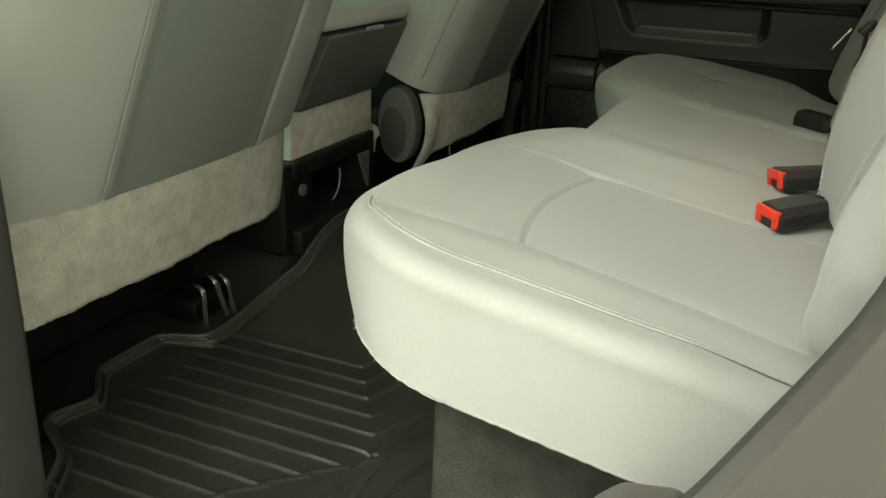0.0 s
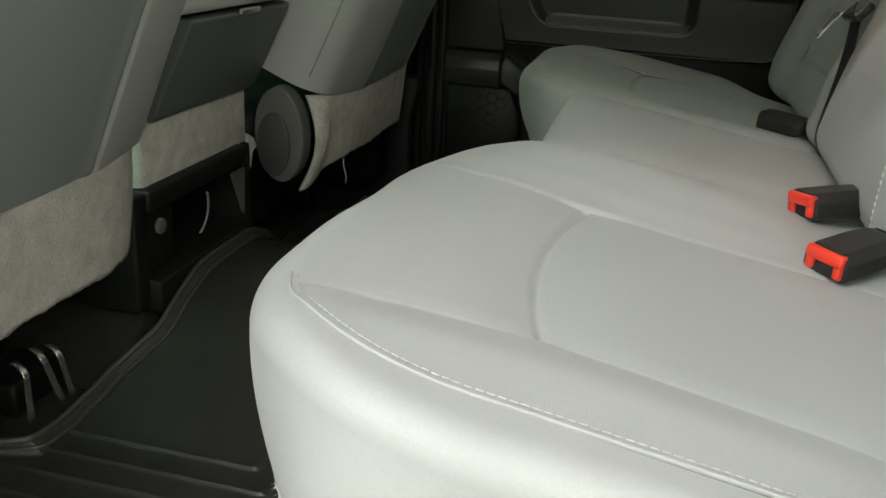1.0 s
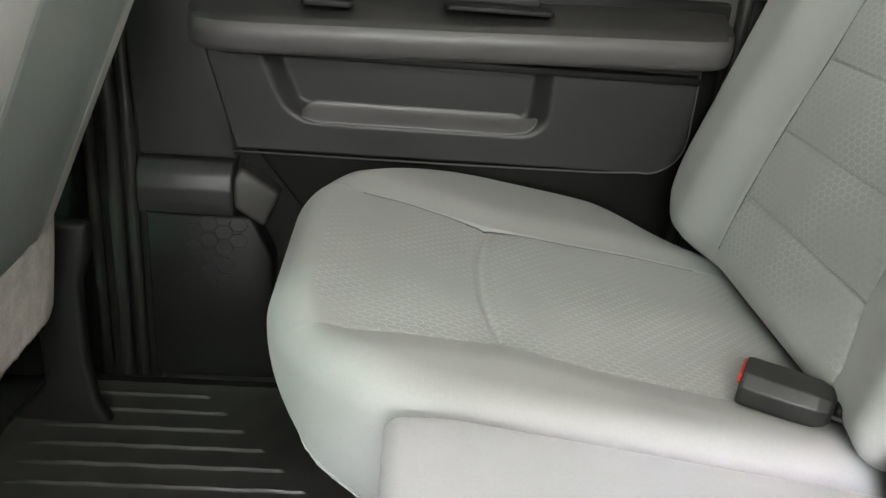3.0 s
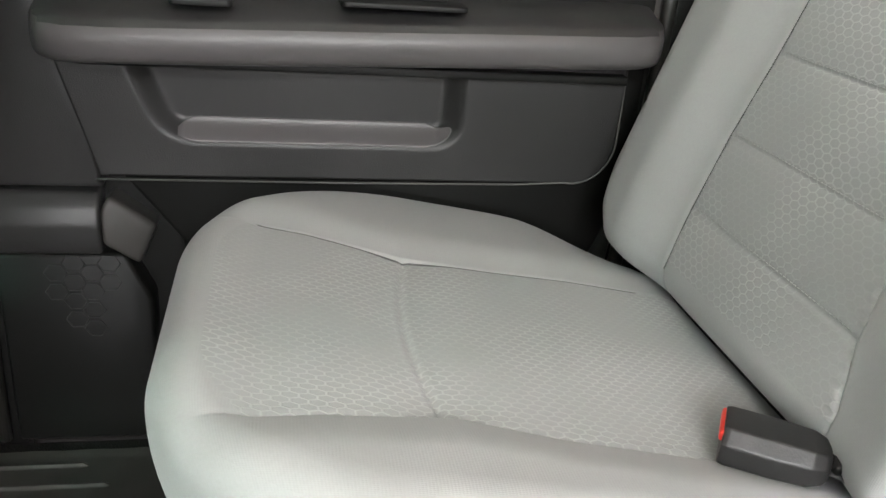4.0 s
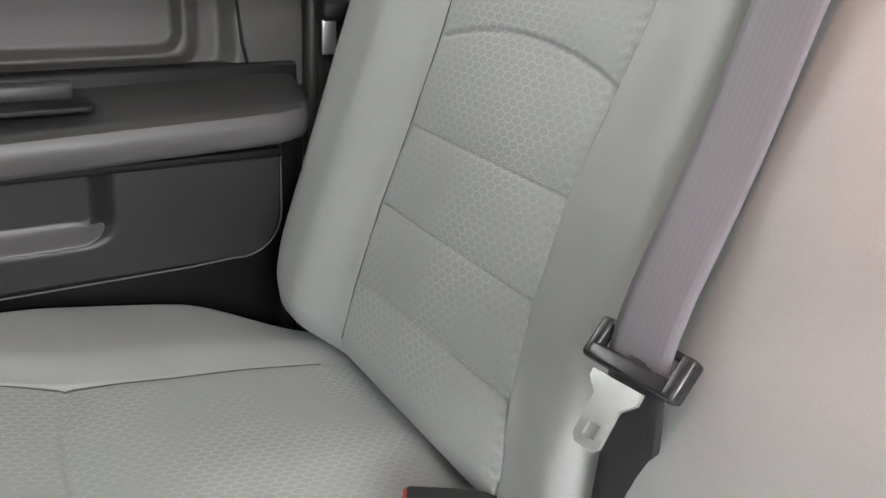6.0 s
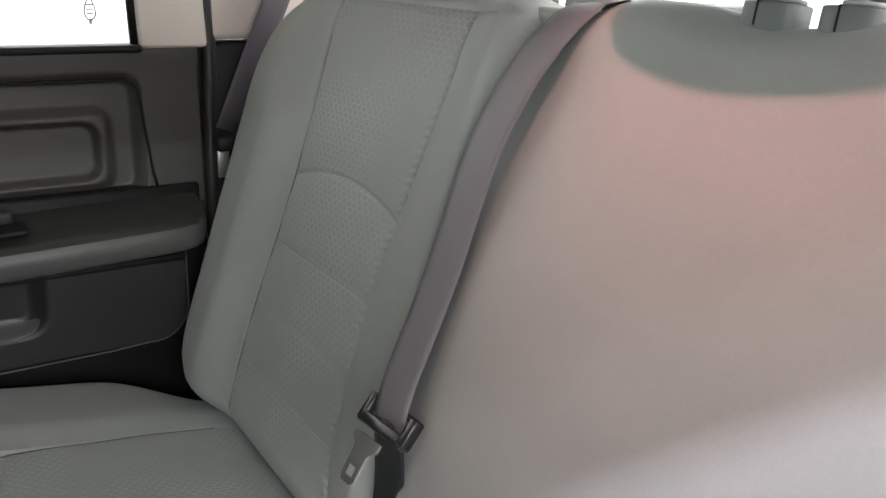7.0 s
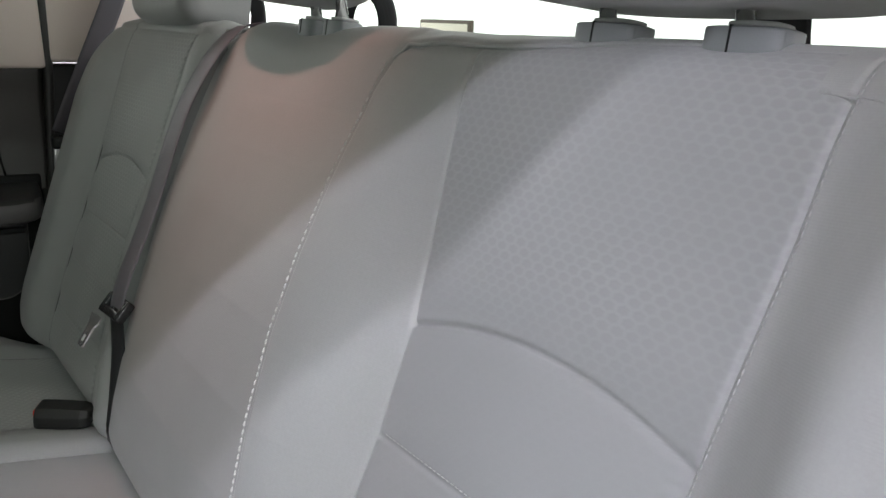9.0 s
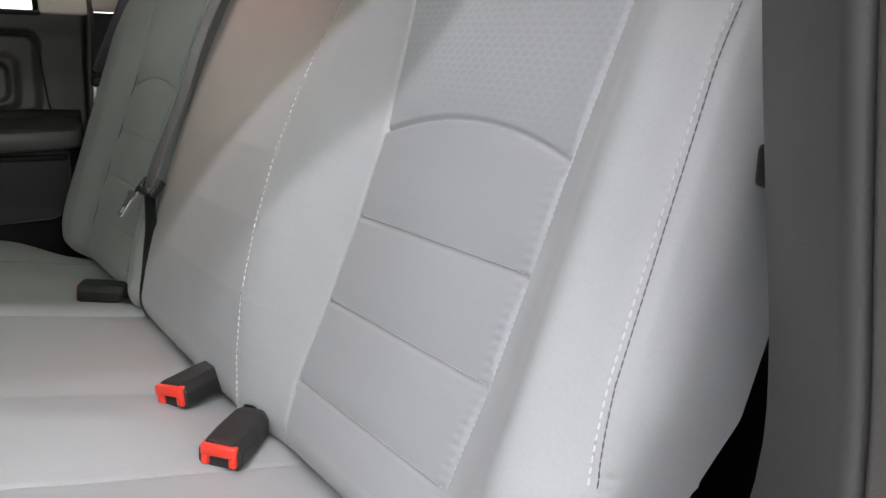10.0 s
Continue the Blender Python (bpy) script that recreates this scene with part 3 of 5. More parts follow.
def cush_out(x, far):
    if far:
        return lin(x, [-0.42, -0.355, -0.265, -0.173, -0.092, 0.0], [0.653, 0.648, 0.621, 0.624, 0.631, 0.630])
    return lin(x, [-0.45, -0.42, -0.38, -0.29, -0.2, -0.12, -0.03], [0.652, 0.638, 0.628, 0.617, 0.622, 0.627, 0.640])


def cush_cross(s, far):
    arc = np.clip(1 - ((s - 0.475) / 0.140) ** 2, -0.5, 1)
    return -0.263 - 0.016 * arc if far else -0.290 - 0.020 * arc


def cushion_height(x, y, far):
    s = np.abs(y)
    ci, co, xc = cush_in(x, far), cush_out(x, far), cush_cross(s, far)
    h = 0.336 + 0.165 * (-x - 0.03) + 0.004 * step(s, co, co + 0.06)
    fade = 1 - step(-x, 0.39, 0.455)
    h = h - 0.012 * step(-x, 0.40, 0.50) - 0.030 * step(x, -0.12, 0.04) * step(s, 0.62, 0.78)
    h = h - fade * step(s, ci - 0.05, ci + 0.01) * ((0.012 if far else 0.008) - (0.007 if far else 0.008) * (1 - step(-s, -co - 0.05, -co + 0.01)))
    h = h + fade * (groove(s - ci, 0.0026, 0.0020 if far else 0.0018) + groove(s - co, 0.0016 if far else 0.0026, 0.0022 if far else 0.0030))
    if not far:
        h = h - fade * np.where(s < co, 0.002 * np.exp(-((co - s) / 0.012) ** 2), 0.0)
    inside = step(s, ci - 0.003, ci + 0.003) * step(-s, -co - 0.003, -co + 0.003)
    h = h + inside * (groove(x - xc, 0.0030, 0.0044) + groove(x - xc, 0.03, 0.0045))
    if not far:
        h = h + 0.015 * np.exp(-((s - 0.215) / 0.060) ** 2) * step(-x, 0.02, 0.16) * (1 - step(-x, 0.30, 0.40)) - 0.014 * step(-x, 0.36, 0.47) * (1 - step(s, 0.35, 0.55))
    return h


CUSHION = (80, 130, 70)


def cushion_plan(x0, x1, y_in, y_out, r, c_in, c_out, rear, far):
    """y_in and y_out as distances from the middle; sign -1 for the side of the open door is set by the frame."""
    def plan(u, v):
        x = x0 + r + (1 - np.cos(u * math.pi / 2)) * (x1 - x0 - 2 * r)
        fo = np.clip((x0 + r + c_out) - x, 0, c_out)
        fi = np.clip((x0 + r + c_in) - x, 0, c_in)
        hi = y_out - (c_out - np.sqrt(np.maximum(c_out ** 2 - fo ** 2, 0))) - rear * step(x, -0.15, 0.05) - r
        lo = y_in + (c_in - np.sqrt(np.maximum(c_in ** 2 - fi ** 2, 0))) + r
        ci = np.clip(cush_in(x, far), lo + 0.015, None)
        co = np.clip(cush_out(x, far), ci + 0.03, None)
        co = np.minimum(co, hi - 0.02)
        ci = np.minimum(ci, co - 0.03)
        return x, segments(v, CUSHION, (lo, ci, co, hi))
    return plan


def cushion_tuck(x, y, c, du, dv, d):
    front = np.clip(-du, 0, 1)
    x = x + front * (3.2 * d * d)
    y = y - dv * (0.12 * d)
    return x, y, c


def skirt_flare(x, y, c, du, dv, d):
    """The open side's skirt hangs straight and a little outward, the front tucks under."""
    x = x + np.clip(-du, 0, 1) * (3.2 * d * d)
    return x, y + np.clip(dv, 0, 1) * 0.22 * d - np.clip(-dv, 0, 1) * 0.12 * d, c


FLIP = Matrix.Diagonal((1, -1, 1, 1))
near_pad = Pad(cushion_plan(-0.482, 0.05, 0.114, 0.770, 0.024, 0.225, 0.15, 0.03, False), lambda x, y: cushion_height(x, y, False), 0.024, 0.084, FLIP, 240, sum(CUSHION) + 1, skirt_flare)
far_pad = Pad(cushion_plan(-0.468, 0.05, 0.240, 0.805, 0.036, 0.12, 0.19, 0.05, True), lambda x, y: cushion_height(x, y, True), 0.036, 0.09, Matrix.Identity(4), 240, sum(CUSHION) + 1, cushion_tuck)


def middle_edge(x):
    return lin(x, [-0.38, -0.32, -0.24, -0.16, -0.05], [-0.186, -0.203, -0.224, -0.252, -0.265])


def middle_height(x, y):
    h = 0.338 + 0.158 * (-x - 0.03) - 0.010 * step(-x, 0.31, 0.39)
    h = h - 0.006 * ((y - 0.04) / 0.2) ** 2
    return h + 0.020 * np.exp(-((y - middle_edge(x) - 0.005) / 0.055) ** 2) * step(-x, 0.02, 0.16) * (1 - 0.75 * step(-x, 0.30, 0.36))


def middle_plan(u, v):
    x = -0.373 + 0.02 + u * 0.41
    lo = middle_edge(x) + 0.012
    return x, lo + v * (0.217 - lo)


middle_pad = Pad(middle_plan, middle_height, 0.012, 0.16, Matrix.Identity(4), 90, 90)
middle_cushion = part("middle_cushion", middle_pad.mesh("middle_cushion"), cloth, bench_wide, "plain flat grey cloth middle seat")


def cushion_groups(pad):
    x, y, down, col, row = pad.cells()
    ins = (row >= CUSHION[0]) & (row < CUSHION[0] + CUSHION[1]) & (col >= 0) & (col < 239)
    side = down > 0.012
    return [("cushion_panel", ins, honey_flat if pad is near_pad else honey, "grey honeycomb cloth"), ("cushion_skirt", side & ~ins, cloth, "plain grey cloth sides"),
            ("cushion_outer_bolster", ~ins & ~side & (row >= CUSHION[0] + 40), cloth, ""), ("cushion_inner_bolster", ~ins & ~side & (row < CUSHION[0] + 40), cloth, "")]


split(near_pad, cushion_groups(near_pad), bench_wide)
split(far_pad, cushion_groups(far_pad), bench_narrow)


def cushion_trim(pad, parent):
    """Welt cord and stitches round the top edge, felt binding round the lower edge."""
    i = 23
    P = pad.P
    nr, nc = P.shape[:2]
    if pad is near_pad:
        line = [Vector(P[nr - 1 - i - int(2 + 9 * min(1, (c - i) / 50)), c]) for c in range(i + 24, nc - i - 6)]
        for _ in range(12):
            line = [line[0]] + [(p + q + q + w) / 4 for p, q, w in zip(line, line[1:], line[2:])] + [line[-1]]
        part("welt", tube([p + Vector((0, 0, 0.0004)) for p in line[::3]], 0.0012, 6), cloth, parent, "sewn grey edge cord")
        inner = [p + Vector((0.003 * (0.0 - p.x) / 0.45, 0.0042, 0.0010)) for p in line[6:]]
        tagged(part("stitching", stitches(inner, Vector((0, -0.3, 0.95)), 0.0048, 0.0014, 0.0005), grey_thread, parent, "seam thread"), kind="stuff")
        mid = sum(line, Vector()) / len(line)
        low = [p + Vector((0.003 * (p.x - mid.x) / 0.25, -0.0030, -0.0006)) for p in line[10:]]
        part("dark_seam_line", tube(low[::4], 0.0006, 6), return_plastic, parent, "dark seam line")
    else:
        # dark line laid along the seam for the shade in its crease
        cord = [pad.point(x, float(cush_out(x, True)), 0.0007) for x in np.linspace(-0.40, -0.015, 60)]
        part("dark_seam_line", tube(cord, 0.0010, 6), return_plastic, parent, "dark seam line")
    hem = [Vector(P[0, c]) for c in range(i, nc - i)][::-1] + [Vector(P[r, 0]) for r in range(i, nr - i)] + [Vector(P[nr - 1, c]) for c in range(i, nc - i)]
    rnd = random.Random(3)
    hem = [p + Vector((rnd.uniform(-1, 1), rnd.uniform(-1, 1), rnd.uniform(-1, 1))) * 0.0005 for p in hem[::2]]
    part("hem", tube(hem, 0.0015, 6), cloth, parent, "frayed cloth hem")
    if pad is near_pad:
        verts, faces = [], []
        for p in hem:
            if p.x < -0.16 and p.y < -0.5:
                for _ in range(3 if p.x < -0.34 else 1):
                    tip = p + Vector((rnd.uniform(-0.003, 0.002), rnd.uniform(-0.003, 0.001), rnd.uniform(-0.003, 0.001))) * (1.3 if p.x < -0.34 else 0.6)
                    side = Vector((rnd.uniform(-1, 1), rnd.uniform(-1, 1), 0.2)).normalized() * 0.0005
                    k = len(verts)
                    verts += [p - side, p + side, tip, p + Vector((0, 0, 0.0006))]
                    faces += [(k, k + 1, k + 2), (k + 1, k + 3, k + 2), (k + 3, k, k + 2)]
        fibres = bpy.data.meshes.new("frayed_fibres")
        fibres.from_pydata([tuple(v) for v in verts], [], faces)
        tagged(part("frayed_fibres", fibres, cloth, parent, "frayed cloth fibres"), kind="stuff")
    bottom = bmesh.new()
    loop = [bottom.verts.new(p) for p in hem[::3]]
    bottom.faces.new(loop)
    part("underside", bottom, dark_plastic, parent, "black underside")


cushion_trim(near_pad, bench_wide)
cushion_trim(far_pad, bench_narrow)

tagged(part("seat_base", block((-0.368, -0.66, -0.012), (0.38, 0.70, 0.225), 0.02, 3), base_carpet), "dark grey carpeted box under the rear bench", "seat base", kind="structure")


# ---- headrests ----
def headrest(y0, z0, width, height, label, bezels, thick=0.095, lean=8, x0=0.19, round_off=0.007):
    head = tagged(empty("headrest"), label, "headrest", "rear headrests")
    L = Matrix.Translation((x0, y0, z0)) @ Matrix.Rotation(radians(lean), 4, "Y")

    def plan(u, v):
        w, r = width, 0.026
        a = -w / 2 + r + u * (w - 2 * r)
        pinch = round_off * (1 - np.sqrt(np.clip(1 - ((u - 0.5) * 2) ** 2 * 0.9, 0, 1)))
        return a, r + pinch + v * (height - 2 * r - 2 * pinch)

    def h(a, b):
        return 0.5 * thick - 0.012 * (2 * a / width) ** 2 - 0.012 * ((b - height / 2) / height * 2) ** 2

    M = L @ Matrix(((0, 0, -1, 0), (-1, 0, 0, 0), (0, 1, 0, 0), (0, 0, 0, 1)))
    front = Pad(plan, h, 0.026, thick - 0.024, M, 50, 40)
    shell = front.mesh("pad")
    pad = part("pad", shell, cloth, head)
    bm = bmesh.new()
    P = front.P
    rim = list(P[0, :]) + list(P[1:, -1]) + list(P[-1, -2::-1]) + list(P[-2:0:-1, 0])
    bm.faces.new([bm.verts.new(Vector(p)) for p in rim])
    part("back_cover", bm, cloth, head)
    for yb in bezels:
        foot = BACK @ Vector((-yb, 0.571 + (0.010 if yb < -0.2 else -0.005), -0.024))
        top = Vector((foot.x - 0.010, yb, z0 + 0.055))
        part("post", tube([foot, foot.lerp(top, 0.5), top], 0.0062, 16), chrome, head, "chrome post")
        wide = 0.031 if yb < -0.2 else 0.022
        pod = [(0.017 * math.copysign(abs(math.cos(a)) ** 0.7, math.cos(a)), wide * math.copysign(abs(math.sin(a)) ** 0.7, math.sin(a))) for a in np.linspace(0, 2 * math.pi, 32, endpoint=False)]
        bz = part("post_sleeve", prism(pod, "z", -0.018, 0.006, 0.005, 3), sleeve_plastic, head, "grey plastic sleeve")
        bz.matrix_world = Matrix.Translation((Vector((0.193, yb - 0.004, 0.884)) if abs(yb) < 0.2 else foot + Vector((0, 0 if yb > 0 else -0.006, 0.004 if yb > 0 else -0.006)))) @ Matrix.Rotation(radians(8), 4, "Y")
        rim = part("sleeve_cap", prism([(0.8 * x, 0.62 * y - 0.004) for x, y in pod], "z", 0.0065, 0.0095, 0.0012), light_plastic, bz, "pale cap round the post")
        slot = part("release_slit", block((-0.0176, wide * 0.12, -0.010), (-0.012, wide * 0.12 + 0.0014, 0.0064), 0.0003), dark_plastic, bz, "dark slit")
    return head


headrest(0.025, 0.907, 0.214, 0.18, "grey cloth middle headrest raised on two chrome posts", (0.011, -0.049), 0.085, 5, 0.160, 0.020)
headrest(0.485, 0.872, 0.26, 0.18, "grey cloth headrest lowered onto the far backrest", (0.41, 0.53))
headrest(-0.488, 0.906, 0.28, 0.18, "grey cloth headrest raised over the near backrest on chrome posts", (-0.427, -0.541), 0.095, 5, 0.180)


# ---- rubber mat with ribs ----
def hump(x, y):
    return 0.116 * (1 - step(np.abs(y - 0.02), 0.05, 0.36)) * step(-x, 0.42, 0.80)


def mat_height(x, y):
    z = hump(x, y)
    s = np.abs(y)
    for k in range(13):
        yk = 0.324 + 0.0405 * k
        near_tip = -0.632 + 0.66 * (yk - 0.324) if yk < 0.545 else -0.517 - 0.88 * (yk - 0.55)
        far_tip = -0.449 - 0.79 * abs(yk - 0.60)
        tip = np.where(y < 0, near_tip, far_tip)
        along = step(-x, -tip - 0.004, -tip + 0.004) * np.where(y < 0, step(x, -0.90, -0.86), step(x, -0.83, -0.76) if k > 1 else 0.0)
        z = z + 0.0045 * np.exp(-((s - yk) / 0.0024) ** 2) * along
        if yk < 0.56:
            limb = np.abs((x - tip) - 0.35 * (yk - s)) / 1.06
            z = z + 0.003 * np.exp(-(limb / 0.003) ** 2) * step(s, yk - 0.085, yk - 0.07) * (s < yk) * (y < 0)
        else:
            limb = np.abs((s - yk) + 0.9 * (x - tip)) / 1.3
            z = z + 0.003 * np.exp(-(limb / 0.003) ** 2) * (x > tip) * (x < tip + 0.05) * (y < 0)
    for yc, xc, bow in ((-0.615, -0.514, 0.70), (-0.556, -0.489, 2.4), (-0.588, -0.446, 2.6)):
        z = z + groove(x - xc - bow * (y - yc) ** 2, 0.004, 0.004) * step(-y, 0.36, 0.42)
    return z + 0.0006 * np.sin(x * 90) * np.sin(y * 70)


def mat_front(y):
    return lin(y, [-0.80, -0.72, -0.69, -0.667, -0.603, -0.56, -0.534, -0.405, -0.375, -0.30, -0.24, -0.17, 0.20, 0.26, 0.34, 0.58, 0.64, 0.70, 0.84],
               [-0.80, -0.85, -0.91, -0.932, -0.908, -0.945, -0.97, -0.968, -0.895, -0.888, -0.875, -0.843, -0.843, -0.88, -0.915, -0.915, -0.862, -0.86, -0.857])


xs, ys = np.linspace(-0.99, -0.372, 240), np.linspace(-0.80, 0.84, 1250)
Y, X = np.meshgrid(ys, xs)
front = mat_front(Y)
X = np.maximum(X, front)
Z = mat_height(X, Y)
edge = np.minimum(np.minimum(X - front, Y + 0.80), 0.84 - Y)
Z = Z + 0.016 * np.exp(-(edge / 0.010) ** 2) * (1 - 0.85 * step(Y, 0.16, 0.24))
mat_mesh = grid_mesh("floor_mat", np.stack([X, Y, Z], -1), np.stack([X, Y], -1))
floor_mat = tagged(part("floor_mat", mat_mesh, rubber), "black ribbed rubber floor mat across the rear footwell", "floor mat")
lip = []
for yy in np.linspace(-0.80, 0.17, 200):
    f = float(mat_front(yy))
    lip.append(Vector((f, yy, 0)))
for _ in range(5):
    lip = [lip[0]] + [(a + b + b + c) / 4 for a, b, c in zip(lip, lip[1:], lip[2:])] + [lip[-1]]
lip = [Vector((p.x, p.y, float(hump(np.array(p.x), np.array(p.y))) + 0.016)) for p in lip]
part("raised_lip", tube(lip, 0.0045, 8), lip_rubber, floor_mat, "raised rubber rim")
part("inner_lip", tube([p + Vector((0.014, 0, -0.008)) for p in lip], 0.003, 8), lip_rubber, floor_mat)


# ---- front seats ----
def front_seat(x0, z0, y0, y1, label, seam0, seam1, wing):
    seat = tagged(empty("front_seat"), label, "car seat", "front seats")
    lean = 0.425
    c, s = 1 / math.hypot(1, lean), lean / math.hypot(1, lean)
    F = Matrix(((0, s, c, x0), (1, 0, 0, 0), (0, c, -s, z0), (0, 0, 0, 1)))
    r = 0.05

    def plan(u, v):
        b = r - 0.055 + v * 0.66
        taper = 0.02 * np.clip(b / 0.6, 0, 1)
        lo, hi = y0 + r + taper, y1 - r - taper
        return lo + u * (hi - lo), b

    def h(a, b):
        t = np.clip((a - (y0 + y1) / 2) / ((y1 - y0) / 2), -1, 1)
        z = -0.035 * np.abs(t) ** 3.0
        z = z + groove(a - seam0, 0.003, 0.004) + groove(a - seam1, 0.003, 0.004)
        return z - 0.003 * step(a, seam0, seam0 + 0.03) * step(-a, -seam1, -seam1 + 0.03)

    pad = Pad(plan, h, r, 0.13, F, 150, 60)
    a, b, down, col, row = pad.cells()
    mid = (a > seam0) & (a < seam1) & (b > -0.002) & (down < 0.02)
    low = b < -0.002
    split(pad, [("back_panel", mid, panel_vinyl, "dark grey-green vinyl back panel"), ("back_bolster", ~mid & ~low, back_vinyl, "pale grey vinyl side bolster")], seat)
    for seam in (seam0, seam1):
        part("piping", tube([pad.point(seam, b, 0.0012) for b in np.linspace(0.0, 0.60, 40)], 0.0016, 6), back_vinyl, seat, "pale seam piping")
    edge = pad.P[pad.k:-pad.k, pad.k - 9] if wing else pad.P[pad.k:-pad.k, -pad.k + 8]
    part("piping", tube([Vector(p) for p in edge[2:-2:2]], 0.0013, 6), panel_vinyl, seat, "dark side seam")
    # felt flap below the back
    n, m = 220, 24
    U, V = np.meshgrid(np.linspace(0, 1, n), np.linspace(0, 1, m))
    yy = y0 + 0.02 + U * (y1 - y0 - 0.035)
    bend = 0.05 * np.abs(2 * U - 1) ** 6
    drop = 0.135 + 0.002 * np.sin(U * 17) + 0.001 * np.sin(U * 71) + np.interp(U, np.linspace(0, 1, 180), np.random.default_rng(5).uniform(-0.0012, 0.0012, 180))
    if wing:
        drop = drop - 0.012 + 0.036 * np.exp(-(U / 0.05) ** 2)
    xx = x0 - 0.012 - bend - 0.012 * V - 0.010 * np.sin(np.pi * V) * np.cos(U * 9) * 0.3
    zz = z0 + 0.004 - V * drop
    if wing:
        xx = xx + (0.010 + 0.026 * np.sin(np.pi * V)) * np.exp(-(U / 0.07) ** 2)
    P = np.stack([xx, yy, zz], -1)
    flap = part("felt_flap", grid_mesh("felt_flap", P, np.stack([yy, zz], -1)), flap_carpet, seat, "pale grey felt flap with a ragged lower edge")
    so = flap.modifiers.new("thickness", "SOLIDIFY")
    so.thickness = 0.006
    part("seat_frame", block((x0 - 0.45, y0 + 0.08, 0.05), (x0 - 0.20, y1 - 0.08, z0 - 0.16), 0.02), dark_plastic, seat, "black steel seat frame")
    part("seat_cushion", block((x0 - 0.58, y0 + 0.03, z0 - 0.15), (x0 - 0.14, y1 - 0.05, z0 - 0.02), 0.05, 4), dark_plastic, seat)
    for yb in (y0 + 0.10, y1 - 0.10):
        rail = part("seat_rail", block((x0 - 0.46, yb - 0.02, -0.012), (x0 - 0.22, yb + 0.02, 0.035), 0.004), dark_plastic, seat)
    return seat


driver = front_seat(-0.80, 0.345, -0.850, -0.178, "grey vinyl driver's seat seen from behind, felt flap below", -0.652, -0.335, False)
passenger = front_seat(-0.735, 0.333, 0.178, 0.745, "grey vinyl passenger's seat seen from behind, felt flap below", 0.352, 0.60, True)
for p, q in (((-0.956, -0.298, 0.052), (-0.954, -0.299, -0.012)), ((-0.954, -0.266, 0.058), (-0.948, -0.246, -0.012)), ((-0.950, -0.240, 0.052), (-0.944, -0.229, -0.012))):
    p, q = Vector(p), Vector(q)
    part("rail_bracket", strap(curve_points([p + Vector((-0.022, 0.006, 0.010)), p + Vector((-0.010, 0.002, 0.008)), p, (p + q) / 2, q], 0.008), (0.35, 1, 0), 0.009, 0.003), chrome, driver, "bright steel bracket")
part("rail_foot", block((-1.04, -0.305, -0.012), (-0.972, -0.205, 0.034), 0.006), dark_plastic, driver, "black rail foot")
part("side_shield", prism([(-0.870, -0.008), (-0.728, -0.008), (-0.748, 0.030), (-0.757, 0.100), (-0.757, 0.205), (-0.742, 0.255), (-0.742, 0.290), (-0.820, 0.290), (-0.815, 0.060)], "y", 0.738, 0.762, 0.008, 3), dark_plastic, passenger, "dark grey plastic side shield")
part("loose_thread", tube(curve_points([(-0.75, 0.284, 0.215), (-0.751, 0.288, 0.200), (-0.748, 0.293, 0.182), (-0.750, 0.297, 0.166)], 0.01), 0.0012, 6), thread, passenger, "pale loose thread hanging below the flap")

# ---- centre console ----
console = tagged(empty("centre_console"), "grey vinyl centre console with a black rear storage box", "console")


def console_shell():
    prof = [(-0.875, 0.35), (-0.868, 0.347), (-0.862, 0.352), (-0.825, 0.43), (-0.803, 0.476), (-0.802, 0.482)]
    bm = prism([(-1.25, 0.35)] + prof + [(-1.25, 0.482)], "y", -0.125, 0.172, 0.012, 3)
    return bm


part("padded_back", console_shell(), console_vinyl, console, "padded dark grey vinyl")
part("lid", prism([(-1.25, 0.487), (-0.812, 0.487), (-0.800, 0.495), (-0.803, 0.520), (-0.83, 0.531), (-1.25, 0.540)], "y", -0.130, 0.177, 0.012, 3), light_plastic, console, "pale grey padded lid")
part("latch", block((-0.803, 0.00, 0.479), (-0.797, 0.06, 0.487), 0.002), steel, console)
part("felt_panel", block((-1.2, -0.148, 0.255), (-0.872, 0.160, 0.349), 0.008), flap_carpet, console, "pale grey felt lower panel")
for nm, lo, hi in (("box_side", (-1.2, -0.185, 0.10), (-0.862, -0.155, 0.262)), ("box_side", (-1.2, 0.128, 0.10), (-0.862, 0.152, 0.262)), ("box_top", (-1.2, -0.154, 0.232), (-0.858, 0.127, 0.264)),
                   ("box_floor", (-1.2, -0.154, 0.09), (-0.848, 0.127, 0.138)), ("box_back", (-1.2, -0.154, 0.139), (-1.02, 0.127, 0.231)), ("switch_block", (-0.99, -0.154, 0.139), (-0.872, -0.075, 0.231))):
    part(nm, block(lo, hi, 0.005), dark_plastic, console, "black plastic")
ring = [(-0.885, 0.004 + 0.045 * math.cos(a), 0.188 + 0.045 * math.sin(a)) for a in np.linspace(-1.2, 0.35, 14)]
part("cup_rim", tube(ring, 0.0020, 8), sleeve_plastic, console, "thin grey cup holder rim")
part("socket", prism([(-0.112 + 0.011 * math.cos(a), 0.202 + 0.011 * math.sin(a)) for a in np.linspace(0, 2 * math.pi, 20, endpoint=False)], "x", -0.874, -0.866, 0.002), hinge_plastic, console, "small round socket")
gusset = bmesh.new()
for p in ((-0.866, 0.125, 0.225), (-0.866, 0.085, 0.225), (-0.866, 0.122, 0.15)):
    gusset.verts.new(p)
gusset.faces.new(gusset.verts)
g = bmesh.ops.extrude_face_region(gusset, geom=list(gusset.faces))
for v in g["geom"]:
    if isinstance(v, bmesh.types.BMVert):
        v.co.x += 0.006
